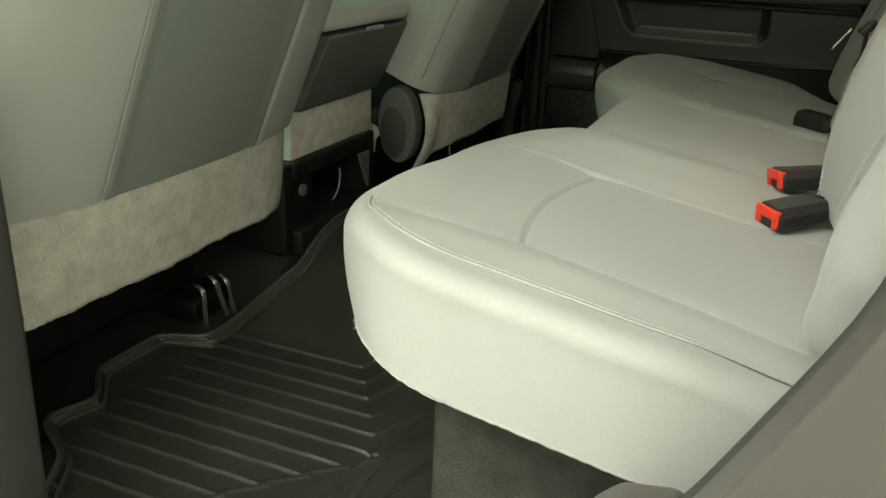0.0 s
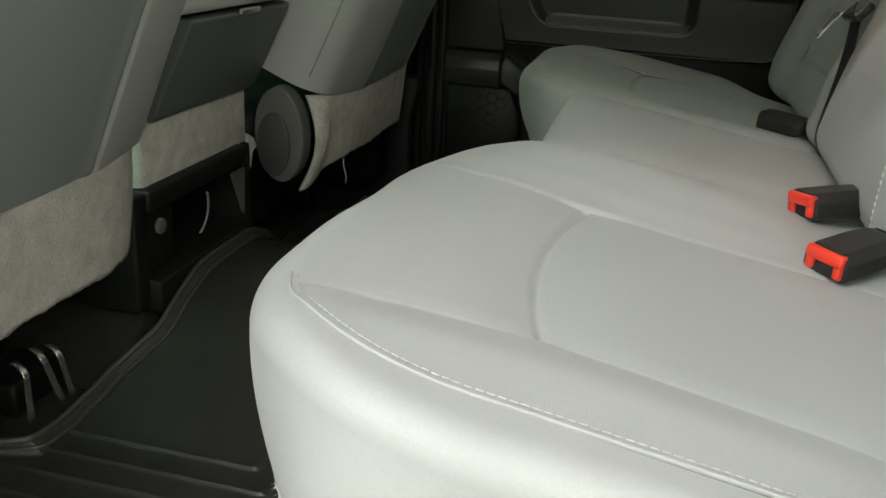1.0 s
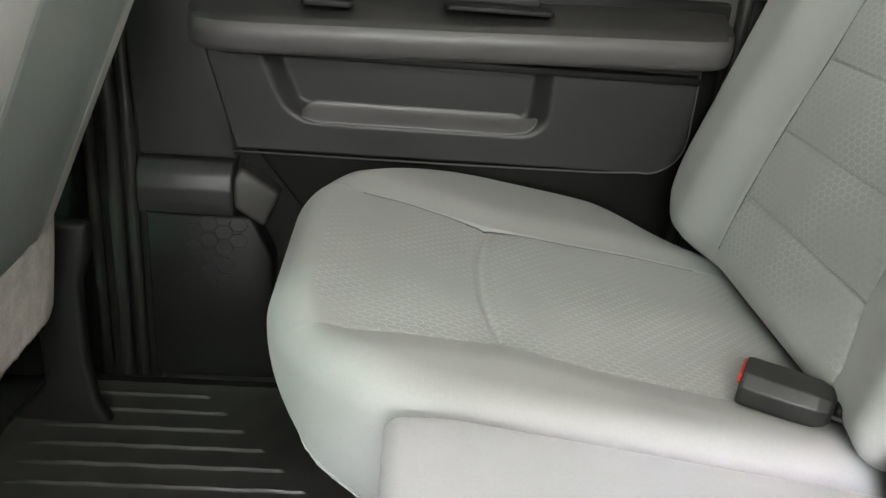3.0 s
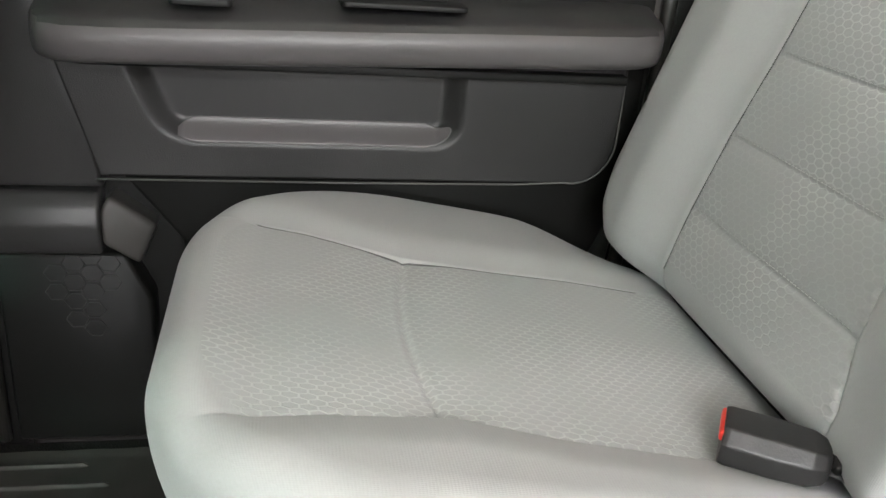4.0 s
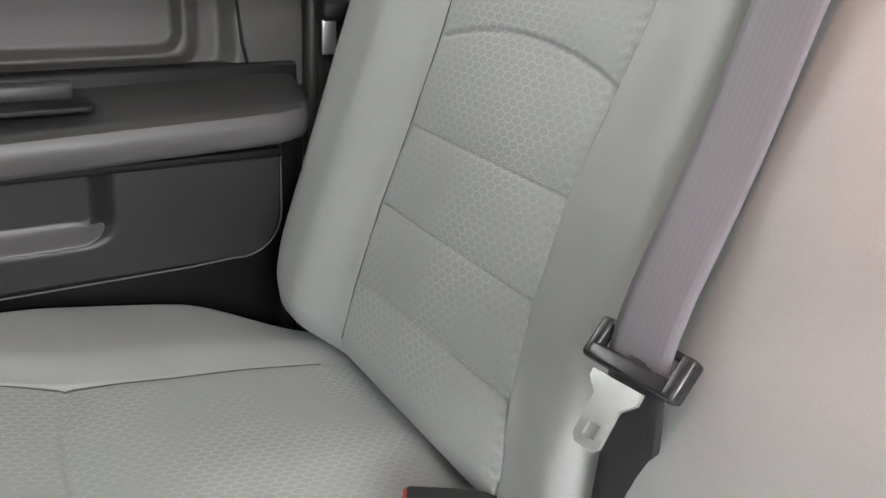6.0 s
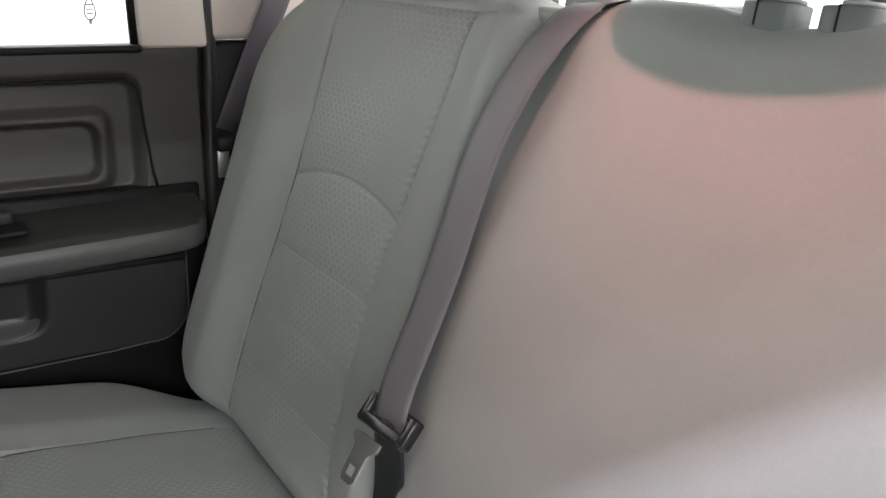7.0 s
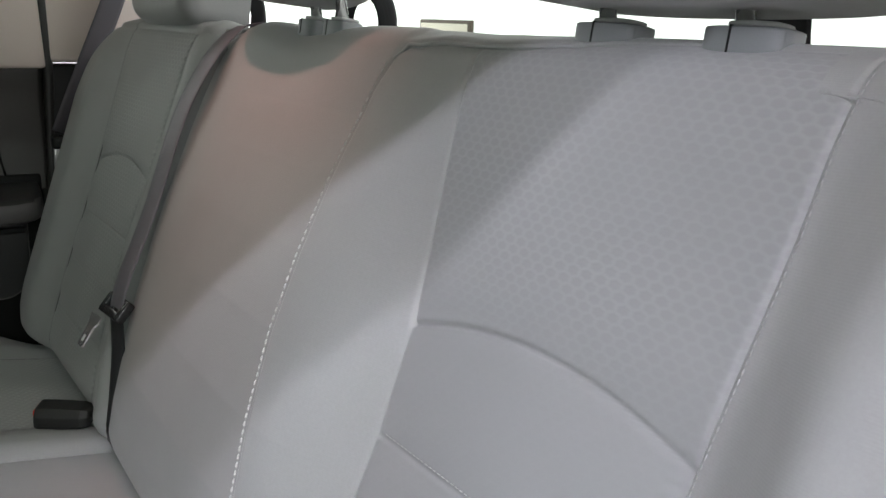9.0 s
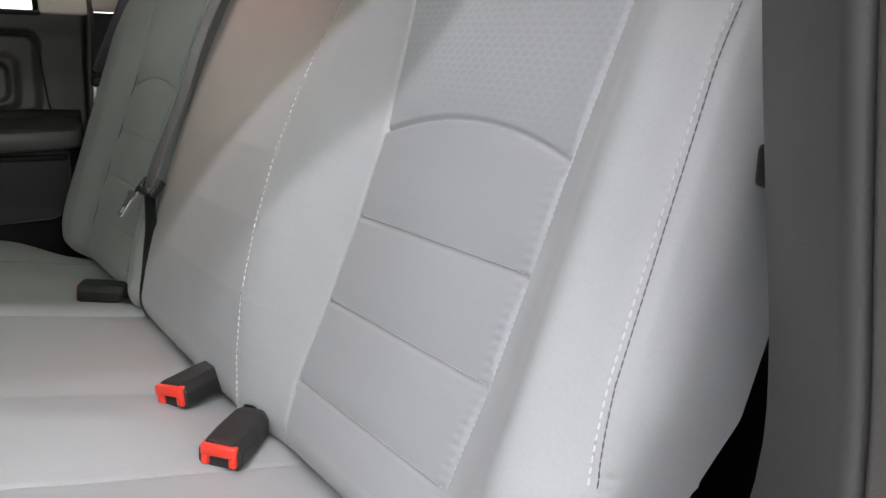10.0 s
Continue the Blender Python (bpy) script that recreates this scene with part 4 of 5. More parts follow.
bmesh.ops.recalc_face_normals(gusset, faces=gusset.faces)
torn = bmesh.new()
front_face = [torn.verts.new(p) for p in ((-0.871, 0.161, 0.272), (-0.868, 0.176, 0.262), (-0.867, 0.186, 0.246), (-0.869, 0.174, 0.240), (-0.870, 0.167, 0.212), (-0.872, 0.161, 0.232))]
torn.faces.new(front_face)
g = bmesh.ops.extrude_face_region(torn, geom=list(torn.faces))
for v in g["geom"]:
    if isinstance(v, bmesh.types.BMVert):
        v.co.x -= 0.005
bmesh.ops.recalc_face_normals(torn, faces=torn.faces)
part("torn_felt", torn, flap_carpet, console, "pale torn corner of the felt")
part("gusset", gusset, hinge_plastic, console, "grey triangular gusset")
tagged(part("floor_tunnel", prism([(-0.22, -0.012), (-0.15, 0.10), (-0.12, 0.118), (0.16, 0.118), (0.19, 0.10), (0.26, -0.012)], "x", -1.9, -0.875, 0.01), floor_carpet), "carpeted floor tunnel under the console", kind="structure")
cover = part("recline_cover", prism([(-0.819 + 0.043 * math.cos(a), 0.274 + 0.078 * math.sin(a) - 0.006 * math.cos(a)) for a in np.linspace(0, 2 * math.pi, 32, endpoint=False)], "y", 0.164, 0.200, 0.016, 5), hinge_plastic, passenger, "grey plastic hinge cover")
part("hinge_disc", prism([(-0.827 + 0.029 * math.cos(a), 0.258 + 0.053 * math.sin(a)) for a in np.linspace(0, 2 * math.pi, 28, endpoint=False)], "y", 0.1615, 0.1655, 0.0015), return_plastic, cover, "dark round hinge cap")

# ---- far door ----
door = tagged(empty("door_1"), "closed far rear door with charcoal plastic lining", "door", kind="structure")


def relief_plate(name, x0, x1, z0, z1, y_of, nx, nz, mat, parent, label="", back=0.03, outline=None):
    """A moulded plate facing the cab, its face at y_of(x, z)."""
    Xg, Zg = np.meshgrid(np.linspace(x0, x1, nx), np.linspace(z0, z1, nz))
    if outline is not None:
        Xg, Zg = outline(Xg, Zg)
    Yg = y_of(Xg, Zg)
    P = np.stack([Xg, Yg, Zg], -1)
    top = np.concatenate([P[:1] + [0, back, 0], P, P[-1:] + [0, back, 0]], 0)
    full = np.concatenate([top[:, :1] + [0, back, 0], top, top[:, -1:] + [0, back, 0]], 1)
    return part(name, grid_mesh(name, full, np.stack([full[..., 0], full[..., 2]], -1)), mat, parent, label)


def box_field(x, z, x0, x1, z0, z1, soft, slant=0.0):
    """1 inside a slanted-sided rectangle, fading to 0 over soft."""
    lo = x0 - slant * (z - z0) / (z1 - z0)
    r = 0.022
    qx = np.maximum(lo - x, x - x1) + r
    qz = np.maximum(z0 - z, z - z1) + r
    d = r - (np.hypot(np.maximum(qx, 0), np.maximum(qz, 0)) + np.minimum(np.maximum(qx, qz), 0))
    return step(d, -0.5 * soft, 0.5 * soft)


def lower_face(x, z):
    y = 0.815 - 0.008 * step(z, 0.38, 0.52)
    y = y + 0.021 * box_field(x, z, -0.497, -0.184, 0.428, 0.56, 0.030, 0.055)
    return y


def lower_outline(x, z):
    x = np.where(x < -0.3, x - (z - 0.375) * 0.28 * (-0.3 - x) / 0.27, x)
    cut = 0.05
    d = np.clip((0.378 + cut) - z, 0, cut)
    lim = 0.012 - (cut - np.sqrt(np.maximum(cut ** 2 - d ** 2, 0)))
    x = np.where(x > -0.15, -0.15 + (x + 0.15) * (lim + 0.15) / 0.165, x)
    return x, z


relief_plate("lower_panel", -0.57, 0.015, 0.378, 0.53, lower_face, 240, 80, panel_plastic, door, "moulded panel with a shallow tray recess", 0.03, lower_outline)
rim = [(-0.575, 0.374), (-0.30, 0.374), (-0.10, 0.376), (-0.045, 0.379)] + [(-0.038 + 0.052 * math.sin(a), 0.430 - 0.052 * math.cos(a)) for a in np.linspace(0.1, 1.57, 10)] + [(0.014, 0.53)]
part("panel_edge", tube([(x, 0.813, z) for x, z in rim], 0.0012, 8), hinge_plastic, door, "thin grey panel edge")
# thin paler strip over the tray's sill, standing for the light on it
sill_path = [(x, 0.428) for x in np.linspace(-0.488, -0.206, 36)] + [(-0.206 + 0.022 * math.sin(a), 0.450 - 0.022 * math.cos(a)) for a in np.linspace(0.1, 1.1, 10)]
sill_path = np.array(sill_path)
ahead = np.gradient(sill_path, axis=0)
ahead = ahead / np.hypot(ahead[:, :1], ahead[:, 1:])
width = np.linspace(-0.010, 0.015, 12)[:, None] * np.clip((-0.186 - sill_path[:, 0]) / 0.03, 0, 1) ** 0.5 * np.clip((sill_path[:, 0] + 0.490) / 0.02, 0, 1) ** 0.5
LX, LZ = sill_path[:, 0] - ahead[:, 1] * width, sill_path[:, 1] + ahead[:, 0] * width
sill_mesh = grid_mesh("tray_sill_lit", np.stack([LX, lower_face(LX, LZ) - 0.0012, LZ], -1), np.stack([LX, LZ], -1))
tray_sill_lit = part("tray_sill_lit", sill_mesh, lit_door_plastic, door, "paler strip painted where the tray's sill catches light")
tray_sill_lit.modifiers.new("thickness", "SOLIDIFY").thickness = 0.002
part("lower_shell", prism([(-0.49, -0.02), (-0.49, 0.29), (-0.555, 0.372), (-0.585, 0.45), (-0.62, 0.60), (0.05, 0.60), (0.05, 0.36), (-0.02, 0.20), (-0.10, -0.02)], "y", 0.842, 0.90, 0.006), dark_plastic, door, "black lower door shell")
arm_prof = [(0.845, 0.514), (0.760, 0.511), (0.744, 0.515), (0.737, 0.526), (0.735, 0.538), (0.739, 0.549), (0.750, 0.557), (0.845, 0.572)]


def arm_shape():
    bm = bmesh.new()
    rings = []
    for x, k in ((-0.622, 0.35), (-0.618, 0.62), (-0.605, 0.85), (-0.58, 0.97), (-0.54, 1.0), (-0.30, 1.0), (-0.05, 1.0), (-0.01, 0.97), (0.02, 0.85), (0.037, 0.6), (0.042, 0.35)):
        rise = 0.016 * step(np.array(x), -0.62, 0.05)
        rings.append([bm.verts.new((x, 0.845 + (y - 0.845) * k, 0.55 + (z - 0.55) * (0.75 + 0.25 * k) + float(rise))) for y, z in arm_prof])
    for r0, r1 in zip(rings, rings[1:]):
        for j in range(len(arm_prof) - 1):
            bm.faces.new((r0[j], r0[j + 1], r1[j + 1], r1[j]))
    bm.faces.new(rings[0][::-1])
    bm.faces.new(rings[-1])
    bmesh.ops.recalc_face_normals(bm, faces=bm.faces)
    bmesh.ops.subdivide_edges(bm, edges=[e for e in bm.edges], cuts=1, use_grid_fill=True, smooth=0.4)
    return smooth(bm)


arm = arm_shape()
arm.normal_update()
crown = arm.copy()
# split by slope: paler sides stand for light on them, top stays dark
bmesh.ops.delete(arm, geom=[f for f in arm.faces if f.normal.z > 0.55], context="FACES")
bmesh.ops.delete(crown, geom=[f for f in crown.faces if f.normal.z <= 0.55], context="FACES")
armrest = part("armrest", arm, lit_door_plastic, door, "charcoal padded armrest")
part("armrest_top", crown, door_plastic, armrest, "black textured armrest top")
# dark strip laid where shade falls under the armrest
part("armrest_shade", block((-0.58, 0.790, 0.503), (0.008, 0.812, 0.513), 0.002), dark_plastic, door, "dark strip for the shade below the armrest")
part("pull_cup", prism(rounded(-0.320, 0.752, -0.190, 0.800, 0.008), "z", 0.578, 0.5835, 0.002), dark_plastic, door, "black pull cup surround")
part("pull_handle", block((-0.308, 0.790, 0.582), (-0.204, 0.806, 0.600), 0.004), door_plastic, door)
part("switch_plate", prism(rounded(-0.485, 0.752, -0.425, 0.795, 0.006), "z", 0.572, 0.5785, 0.002), dark_plastic, door, "black window switch plate")
part("switch", block((-0.462, 0.766, 0.577), (-0.446, 0.782, 0.586), 0.003), light_plastic, door, "small grey switch")


def upper_face(x, z):
    y = 0.848 - 0.006 * step(z, 0.74, 0.79)
    y = y + 0.020 * box_field(x, z, -0.62, -0.028, 0.592, 0.752, 0.020)
    y = y - 0.014 * box_field(x, z, -0.60, -0.066, 0.602, 0.708, 0.020)
    y = y + 0.018 * box_field(x, z, -0.59, -0.082, 0.616, 0.692, 0.012)
    return y


# plastic paler than the lower panel's, for the dome light on it
relief_plate("upper_panel", -0.63, 0.058, 0.57, 0.79, upper_face, 300, 110, ledge_plastic, door, "moulded charcoal upper panel with a handle recess", 0.03)
recess_line = [(-0.45, 0.750), (-0.06, 0.750)] + [(-0.048 + 0.022 * math.sin(a), 0.728 + 0.022 * math.cos(a)) for a in np.linspace(0.1, 1.57, 8)] + [(-0.014, 0.62), (-0.006, 0.585)]
part("recess_edge", tube([(x, 0.846, z) for x, z in recess_line], 0.002, 8), dark_plastic, door, "black seam round the recess")
part("window_ledge", block((-0.64, 0.835, 0.786), (-0.018, 0.872, 0.796), 0.003), dark_plastic, door, "black window seal")
part("window_post", prism([(-0.02, 0.79), (0.074, 0.79), (0.062, 1.28), (-0.04, 1.28)], "y", 0.842, 0.88, 0.006), beige_trim, door, "pale beige window post")
part("window_frame_edge", tube([(-0.024, 0.852, 0.79), (-0.044, 0.842, 1.28)], 0.006, 8), dark_plastic, door, "black window edge")
win = part("pane", block((-0.66, 0.862, 0.79), (-0.02, 0.866, 1.28), 0), glass, door, "tinted window glass")
win.visible_shadow = False
tagged(part("door_seal", tube(curve_points([(0.050, 0.852, 0.2), (0.068, 0.856, 0.45), (0.074, 0.856, 0.70), (0.076, 0.852, 0.80), (0.062, 0.842, 1.26)]), 0.010, 10), rubber), "black rubber door seal", "seal", kind="structure")
tagged(part("door_seal", tube(curve_points([(0.030, 0.875, 0.2), (0.055, 0.872, 0.45), (0.060, 0.872, 0.70), (0.060, 0.868, 0.80)]), 0.012, 10), rubber), "black rubber door seal", "seal", kind="structure")

# far pillars
tagged(part("pillar_trim_1", prism([(0.076, 0.80), (0.45, 0.80), (0.45, 1.32), (0.05, 1.32)], "y", 0.842, 0.90, 0.01), beige_trim), "pale beige trim of the far rear pillar", "pillar trim", kind="structure")
tagged(part("pillar_lower_1", prism([(0.072, -0.02), (0.45, -0.02), (0.45, 0.797), (0.076, 0.797)], "y", 0.848, 0.90, 0.006), dark_plastic), "black lower trim of the far rear pillar", "pillar trim", kind="structure")
pil = tagged(empty("pillar_2"), "dark grey far centre pillar trim with a speaker grille", "pillar trim", kind="structure")
part("upper_trim", prism([(-0.712, 0.345), (-0.578, 0.345), (-0.596, 0.45), (-0.612, 0.52), (-0.645, 0.60), (-0.66, 1.30), (-0.76, 1.30), (-0.735, 0.8)], "y", 0.866, 0.92, 0.006), door_plastic, pil, "charcoal upper trim")
part("ledge", prism([(0.92, 0.344), (0.872, 0.338), (0.860, 0.322), (0.854, 0.302), (0.857, 0.280), (0.864, 0.262), (0.92, 0.255)], "x", -0.715, -0.585, 0.004), door_plastic, pil, "rounded ledge")
corner = bmesh.new()
for p in ((-0.584, 0.858, 0.318), (-0.574, 0.864, 0.336), (-0.522, 0.872, 0.296), (-0.544, 0.868, 0.246), (-0.584, 0.858, 0.276)):
    corner.verts.new(p)
corner.faces.new(corner.verts)
ex = bmesh.ops.extrude_face_region(corner, geom=list(corner.faces))
for v in ex["geom"]:
    if isinstance(v, bmesh.types.BMVert):
        v.co += Vector((0.0, 0.05, 0.0))
bmesh.ops.recalc_face_normals(corner, faces=corner.faces)
bmesh.ops.bevel(corner, geom=list(corner.edges), offset=0.007, segments=4, profile=0.5, affect="EDGES", clamp_overlap=True)
part("corner_facet", smooth(corner), ledge_plastic, pil, "warm grey facet")
part("kick_panel", prism([(-0.705, 0.0), (-0.53, 0.0), (-0.53, 0.20), (-0.560, 0.262), (-0.708, 0.262)], "y", 0.866, 0.92, 0.006), dark_plastic, pil, "black kick panel")
hexes = []
R = 0.013
for i in range(6):
    for j in range(4):
        cx, cz = -0.661 + i * 1.5 * R * 1.05, 0.250 - j * R * 1.9 - (i % 2) * R * 0.95
        if abs(cx + 0.612) < 0.045 - j * 0.009:
            hexes.append((cx, cz))
for cx, cz in hexes:
    pts = [(cx + R * math.cos(a), 0.8645, cz + R * 0.9 * math.sin(a)) for a in np.linspace(0, 2 * math.pi, 6, endpoint=False)]
    part("grille_cell", tube(pts, 0.0007, 6, True), door_plastic, pil)
for k, (xx, rr) in enumerate(((-0.722, 0.008), (-0.745, 0.010), (-0.775, 0.008))):
    tagged(part("pillar_seal", tube([(xx, 0.872, 0.0), (xx - 0.003, 0.872, 0.4), (xx - 0.03, 0.868, 1.28)], rr, 8), rubber), "black vertical rubber door seal", "seal", kind="structure")
tagged(part("pillar_backing", block((-0.92, 0.884, -0.05), (-0.70, 0.93, 1.30), 0.004), dark_plastic), "black metal behind the far pillar seals", "trim", kind="structure")
tagged(part("rocker_panel", block((-1.1, 0.905, -0.08), (0.48, 0.935, 0.62), 0.002), dark_plastic), "black door frame metal behind the far linings", "trim", kind="structure")
tagged(part("sill_1", prism([(-0.95, -0.012), (-0.95, 0.03), (-0.80, 0.20), (-0.785, 0.32), (-0.80, 0.40), (-0.84, 0.50), (-0.84, 0.76), (-2.1, 0.76), (-2.1, -0.012)], "y", 0.83, 0.90, 0.01), dark_plastic), "black front door opening trim", "trim", kind="structure")

# near pillars and sill round the open doorway
NEAR_EDGE = [(x - 0.012, z) for x, z in ((-0.105, 0.26), (-0.090, 0.31), (-0.072, 0.34), (-0.040, 0.40), (-0.014, 0.45), (0.005, 0.494), (0.014, 0.54), (0.008, 0.60), (-0.006, 0.664), (-0.028, 0.768), (-0.05, 0.90), (-0.07, 1.0), (-0.10, 1.16), (-0.16, 1.27))]
edge3 = curve_points([(x, -0.845, z) for x, z in NEAR_EDGE], 0.02)
low = [(p.x + 0.012, p.z) for p in edge3 if p.z < 0.79]
tagged(part("pillar_lower_2", prism(low + [(-0.028, 0.797), (0.45, 0.797), (0.45, -0.05), (-0.10, -0.05), (-0.115, 0.15)], "y", -0.960, -0.913, 0.022, 6), pillar_plastic), "warm grey lower trim of the near rear pillar", "pillar trim", kind="structure")
high = [(p.x + 0.012, p.z) for p in edge3 if p.z > 0.80]
def pillar_wrap(curve, y_out):
    """The trim's slanted return and inner side, from the lip inward."""
    bm = bmesh.new()
    rings = [[bm.verts.new((px, py, z)) for px, py in ((x + 0.004, y_out), (x - 0.002, y_out + 0.006), (x + 0.004, y_out + 0.016), (x + 0.050, -0.828), (x + 0.060, -0.822), (x + 0.08, -0.834), (0.45, -0.840), (0.45, y_out))] for x, z in curve]
    for r0, r1 in zip(rings, rings[1:]):
        for j in range(8):
            bm.faces.new((r0[j], r0[(j + 1) % 8], r1[(j + 1) % 8], r1[j]))
    bm.faces.new(rings[0][::-1])
    bm.faces.new(rings[-1])
    bmesh.ops.recalc_face_normals(bm, faces=bm.faces)
    return smooth(bm)


# same trim piece as the lower pillar; darker plastic stands for its shade
tagged(part("pillar_return_2", pillar_wrap([q for q in low if q[1] > 0.24], -0.912), return_plastic), "return of the near rear pillar trim, coloured darker for its shade", "pillar trim", kind="structure")
tagged(part("pillar_upper_2", pillar_wrap(high, -0.936), beige_trim), "pale beige upper trim of the near rear pillar", "pillar trim", kind="structure")
tagged(part("sill_2", prism([(-0.60, -0.05), (-0.60, 0.0), (-0.125, 0.0), (-0.11, 0.20), (-0.125, -0.05)], "y", -0.95, -0.80, 0.01), pillar_plastic), "grey plastic door sill", "sill", kind="structure")
tagged(part("pillar_base_2", prism([(-0.20, 0.10), (-0.145, 0.285), (-0.125, 0.305), (-0.085, 0.312), (-0.06, 0.29), (-0.06, 0.10)], "y", -0.93, -0.868, 0.008, 3), pillar_plastic), "warm grey base of the near pillar trim", "pillar trim", kind="structure")
tagged(part("pillar_3", prism([(-0.82, -0.05), (-0.705, -0.05), (-0.70, 0.30), (-0.705, 0.60), (-0.74, 1.30), (-0.82, 1.30)], "y", -0.95, -0.865, 0.012, 3), return_plastic), "dark near centre pillar beside the open doorway", "pillar trim", kind="structure")
tagged(part("roof_rail", block((-1.5, -0.80, 1.236), (0.45, -0.68, 1.36), 0.02), beige_trim), "pale roof rail above the open doorway", "trim", kind="structure")
tagged(part("roof_rail", block((-1.5, 0.70, 1.25), (0.45, 0.88, 1.36), 0.02), beige_trim), "pale roof rail above the far door", "trim", kind="structure")

# windscreen and front side windows
for nm, lab, shape in (("window_2", "green-tinted windscreen ahead of the front seats", prism([(-2.10, 0.62), (-1.50, 1.32), (-1.494, 1.316), (-2.094, 0.616)], "y", -0.86, 0.88, 0)),
                       ("window_3", "green-tinted front side window by the driver", block((-2.0, -0.872, 0.76), (-0.85, -0.868, 1.30), 0)),
                       ("window_4", "green-tinted front side window by the passenger", block((-2.0, 0.868, 0.76), (-0.93, 0.872, 1.30), 0))):
    w = tagged(part(nm, shape, screen_glass), lab, "window", kind="structure")
    w.visible_shadow = True

# rear window
rw = tagged(empty("window_1"), "tinted rear window of the cab", "window", kind="structure")
part("window_sill", block((0.385, -0.72, 0.838), (0.45, 0.74, 0.860), 0.006), dark_plastic, rw, "charcoal sill")
pane = part("pane", block((0.424, -0.72, 0.815), (0.428, 0.74, 1.24), 0), glass, rw, "tinted glass")
pane.visible_shadow = False


# ---- belts ----
def buckle(p, heading, pitch, label, twist=0.0, button=True, long=0.92):
    """A belt buckle, its red push button at p, the stalk leading back to the bench."""
    bk = tagged(empty("belt_buckle"), label, "seat belt buckle", "belt buckles")
    prof = [(-0.0195, -0.009), (-0.0195, 0.004), (-0.0125, 0.0125), (0.0125, 0.0125), (0.0195, 0.004), (0.0195, -0.009), (0.016, -0.0125), (-0.016, -0.0125)]
    bm = bmesh.new()
    rings = []
    for x, k, h in ((0.0, 1.0, 0.95), (0.004, 1.04, 1.0), (0.04, 1.06, 1.0), (0.066, 0.98, 0.95), (0.076, 0.80, 0.8), (0.080, 0.62, 0.6)):
        rings.append([bm.verts.new((x, y * k, z * h)) for y, z in prof])
    m = len(prof)
    for r0, r1 in zip(rings, rings[1:]):
        for j in range(m):
            bm.faces.new((r0[j], r0[(j + 1) % m], r1[(j + 1) % m], r1[j]))
    bm.faces.new(rings[0][::-1])
    bm.faces.new(rings[-1])
    bmesh.ops.recalc_face_normals(bm, faces=bm.faces)
    M = Matrix.Translation(p) @ Matrix.Rotation(radians(heading), 4, "Z") @ Matrix.Rotation(radians(-pitch), 4, "Y") @ Matrix.Rotation(radians(twist), 4, "X") @ Matrix.Diagonal((long, 1.14, 1.16, 1))
    bk.matrix_world = M
    bmesh.ops.bevel(bm, geom=list(bm.edges), offset=0.0012, segments=2, profile=0.5, affect="EDGES", clamp_overlap=True)
    part("housing", bm, buckle_plastic, bk, "black plastic housing")
    # the button wraps the upper part of the mouth; the slot stays open below it
    btn = bmesh.new()
    pieces = (((-0.005, -0.0165, 0.000), (0.004, 0.0165, 0.0105)), ((-0.004, -0.0165, -0.0095), (0.004, -0.009, 0.002)), ((-0.004, 0.009, -0.0095), (0.004, 0.0165, 0.002)))
    for lo, hi in pieces if button else (((-0.0028, -0.0145, 0.002), (0.004, 0.0145, 0.0098)),):
        b = block(lo, hi, 0.002)
        me = bpy.data.meshes.new("tmp")
        b.to_mesh(me)
        b.free()
        btn.from_mesh(me)
        bpy.data.meshes.remove(me)
    part("push_button", btn, red_plastic, bk, "red push button")
    part("stalk", strap(curve_points([(0.075, 0, 0), (0.10, 0, -0.004), (0.125, 0.0, -0.018)]), (0, 1, 0), 0.026, 0.004), black_web, bk, "black stalk")
    part("anchor_pin", tube([(0.084, -0.012, 0.004), (0.084, 0.012, 0.004)], 0.004, 10), dark_plastic, bk)
    return bk


buckle(Vector((-0.076, -0.180, 0.360)), 29, 3, "black seat belt buckle with red button lying on the bench", -6, long=1.16)
buckle(Vector((-0.074, -0.330, 0.351)), 44, 5, "black seat belt buckle with red button lying near the bench fold", 4, long=1.02)
buckle(Vector((-0.066, 0.344, 0.350)), -30, -2, "black seat belt buckle lying on the far seat", 2, False)

belt = tagged(empty("middle_seat_belt"), "grey middle shoulder belt with steel tongue hanging down the backrest", "seat belt")
top = [(0.218, 0.160, 0.850), (0.208, 0.162, 0.874), (0.182, 0.172, 0.882), (0.148, 0.188, 0.853), (0.106, 0.206, 0.775), (0.061, 0.208, 0.652), (0.026, 0.208, 0.572), (0.0150, 0.207, 0.541), (0.012, 0.206, 0.524)]
path = curve_points(top, 0.012)
part("shoulder_webbing", strap(path, (0.04, -1.0, 0.10), 0.049), grey_web, belt, "grey ribbed webbing")
lower = curve_points([(0.012, 0.206, 0.530), (0.010, 0.201, 0.47), (0.002, 0.197, 0.41), (-0.004, 0.195, 0.35), (0.02, 0.195, 0.31)], 0.012)
part("lap_webbing", strap(lower, (0.1, -1.0, 0.0), 0.044), black_web, belt, "black lap webbing")
ax = Vector((0.03, -1.0, 0.07)).normalized()
up = Vector((0.33, 0.0, 0.94))
up = (up - ax * up.dot(ax)).normalized()
out = up.cross(ax)
if out.x > 0:
    out = -out
TM = Matrix(((ax.x, out.x, up.x, -0.002), (ax.y, out.y, up.y, 0.194), (ax.z, out.z, up.z, 0.525), (0, 0, 0, 1)))
pu = Vector((0.037, -0.998, 0.055)).normalized()
pv = Vector((0.66, 0.0, 0.75))
pv = (pv - pu * pv.dot(pu)).normalized()
pn = pv.cross(pu)
if pn.x > 0:
    pn = -pn
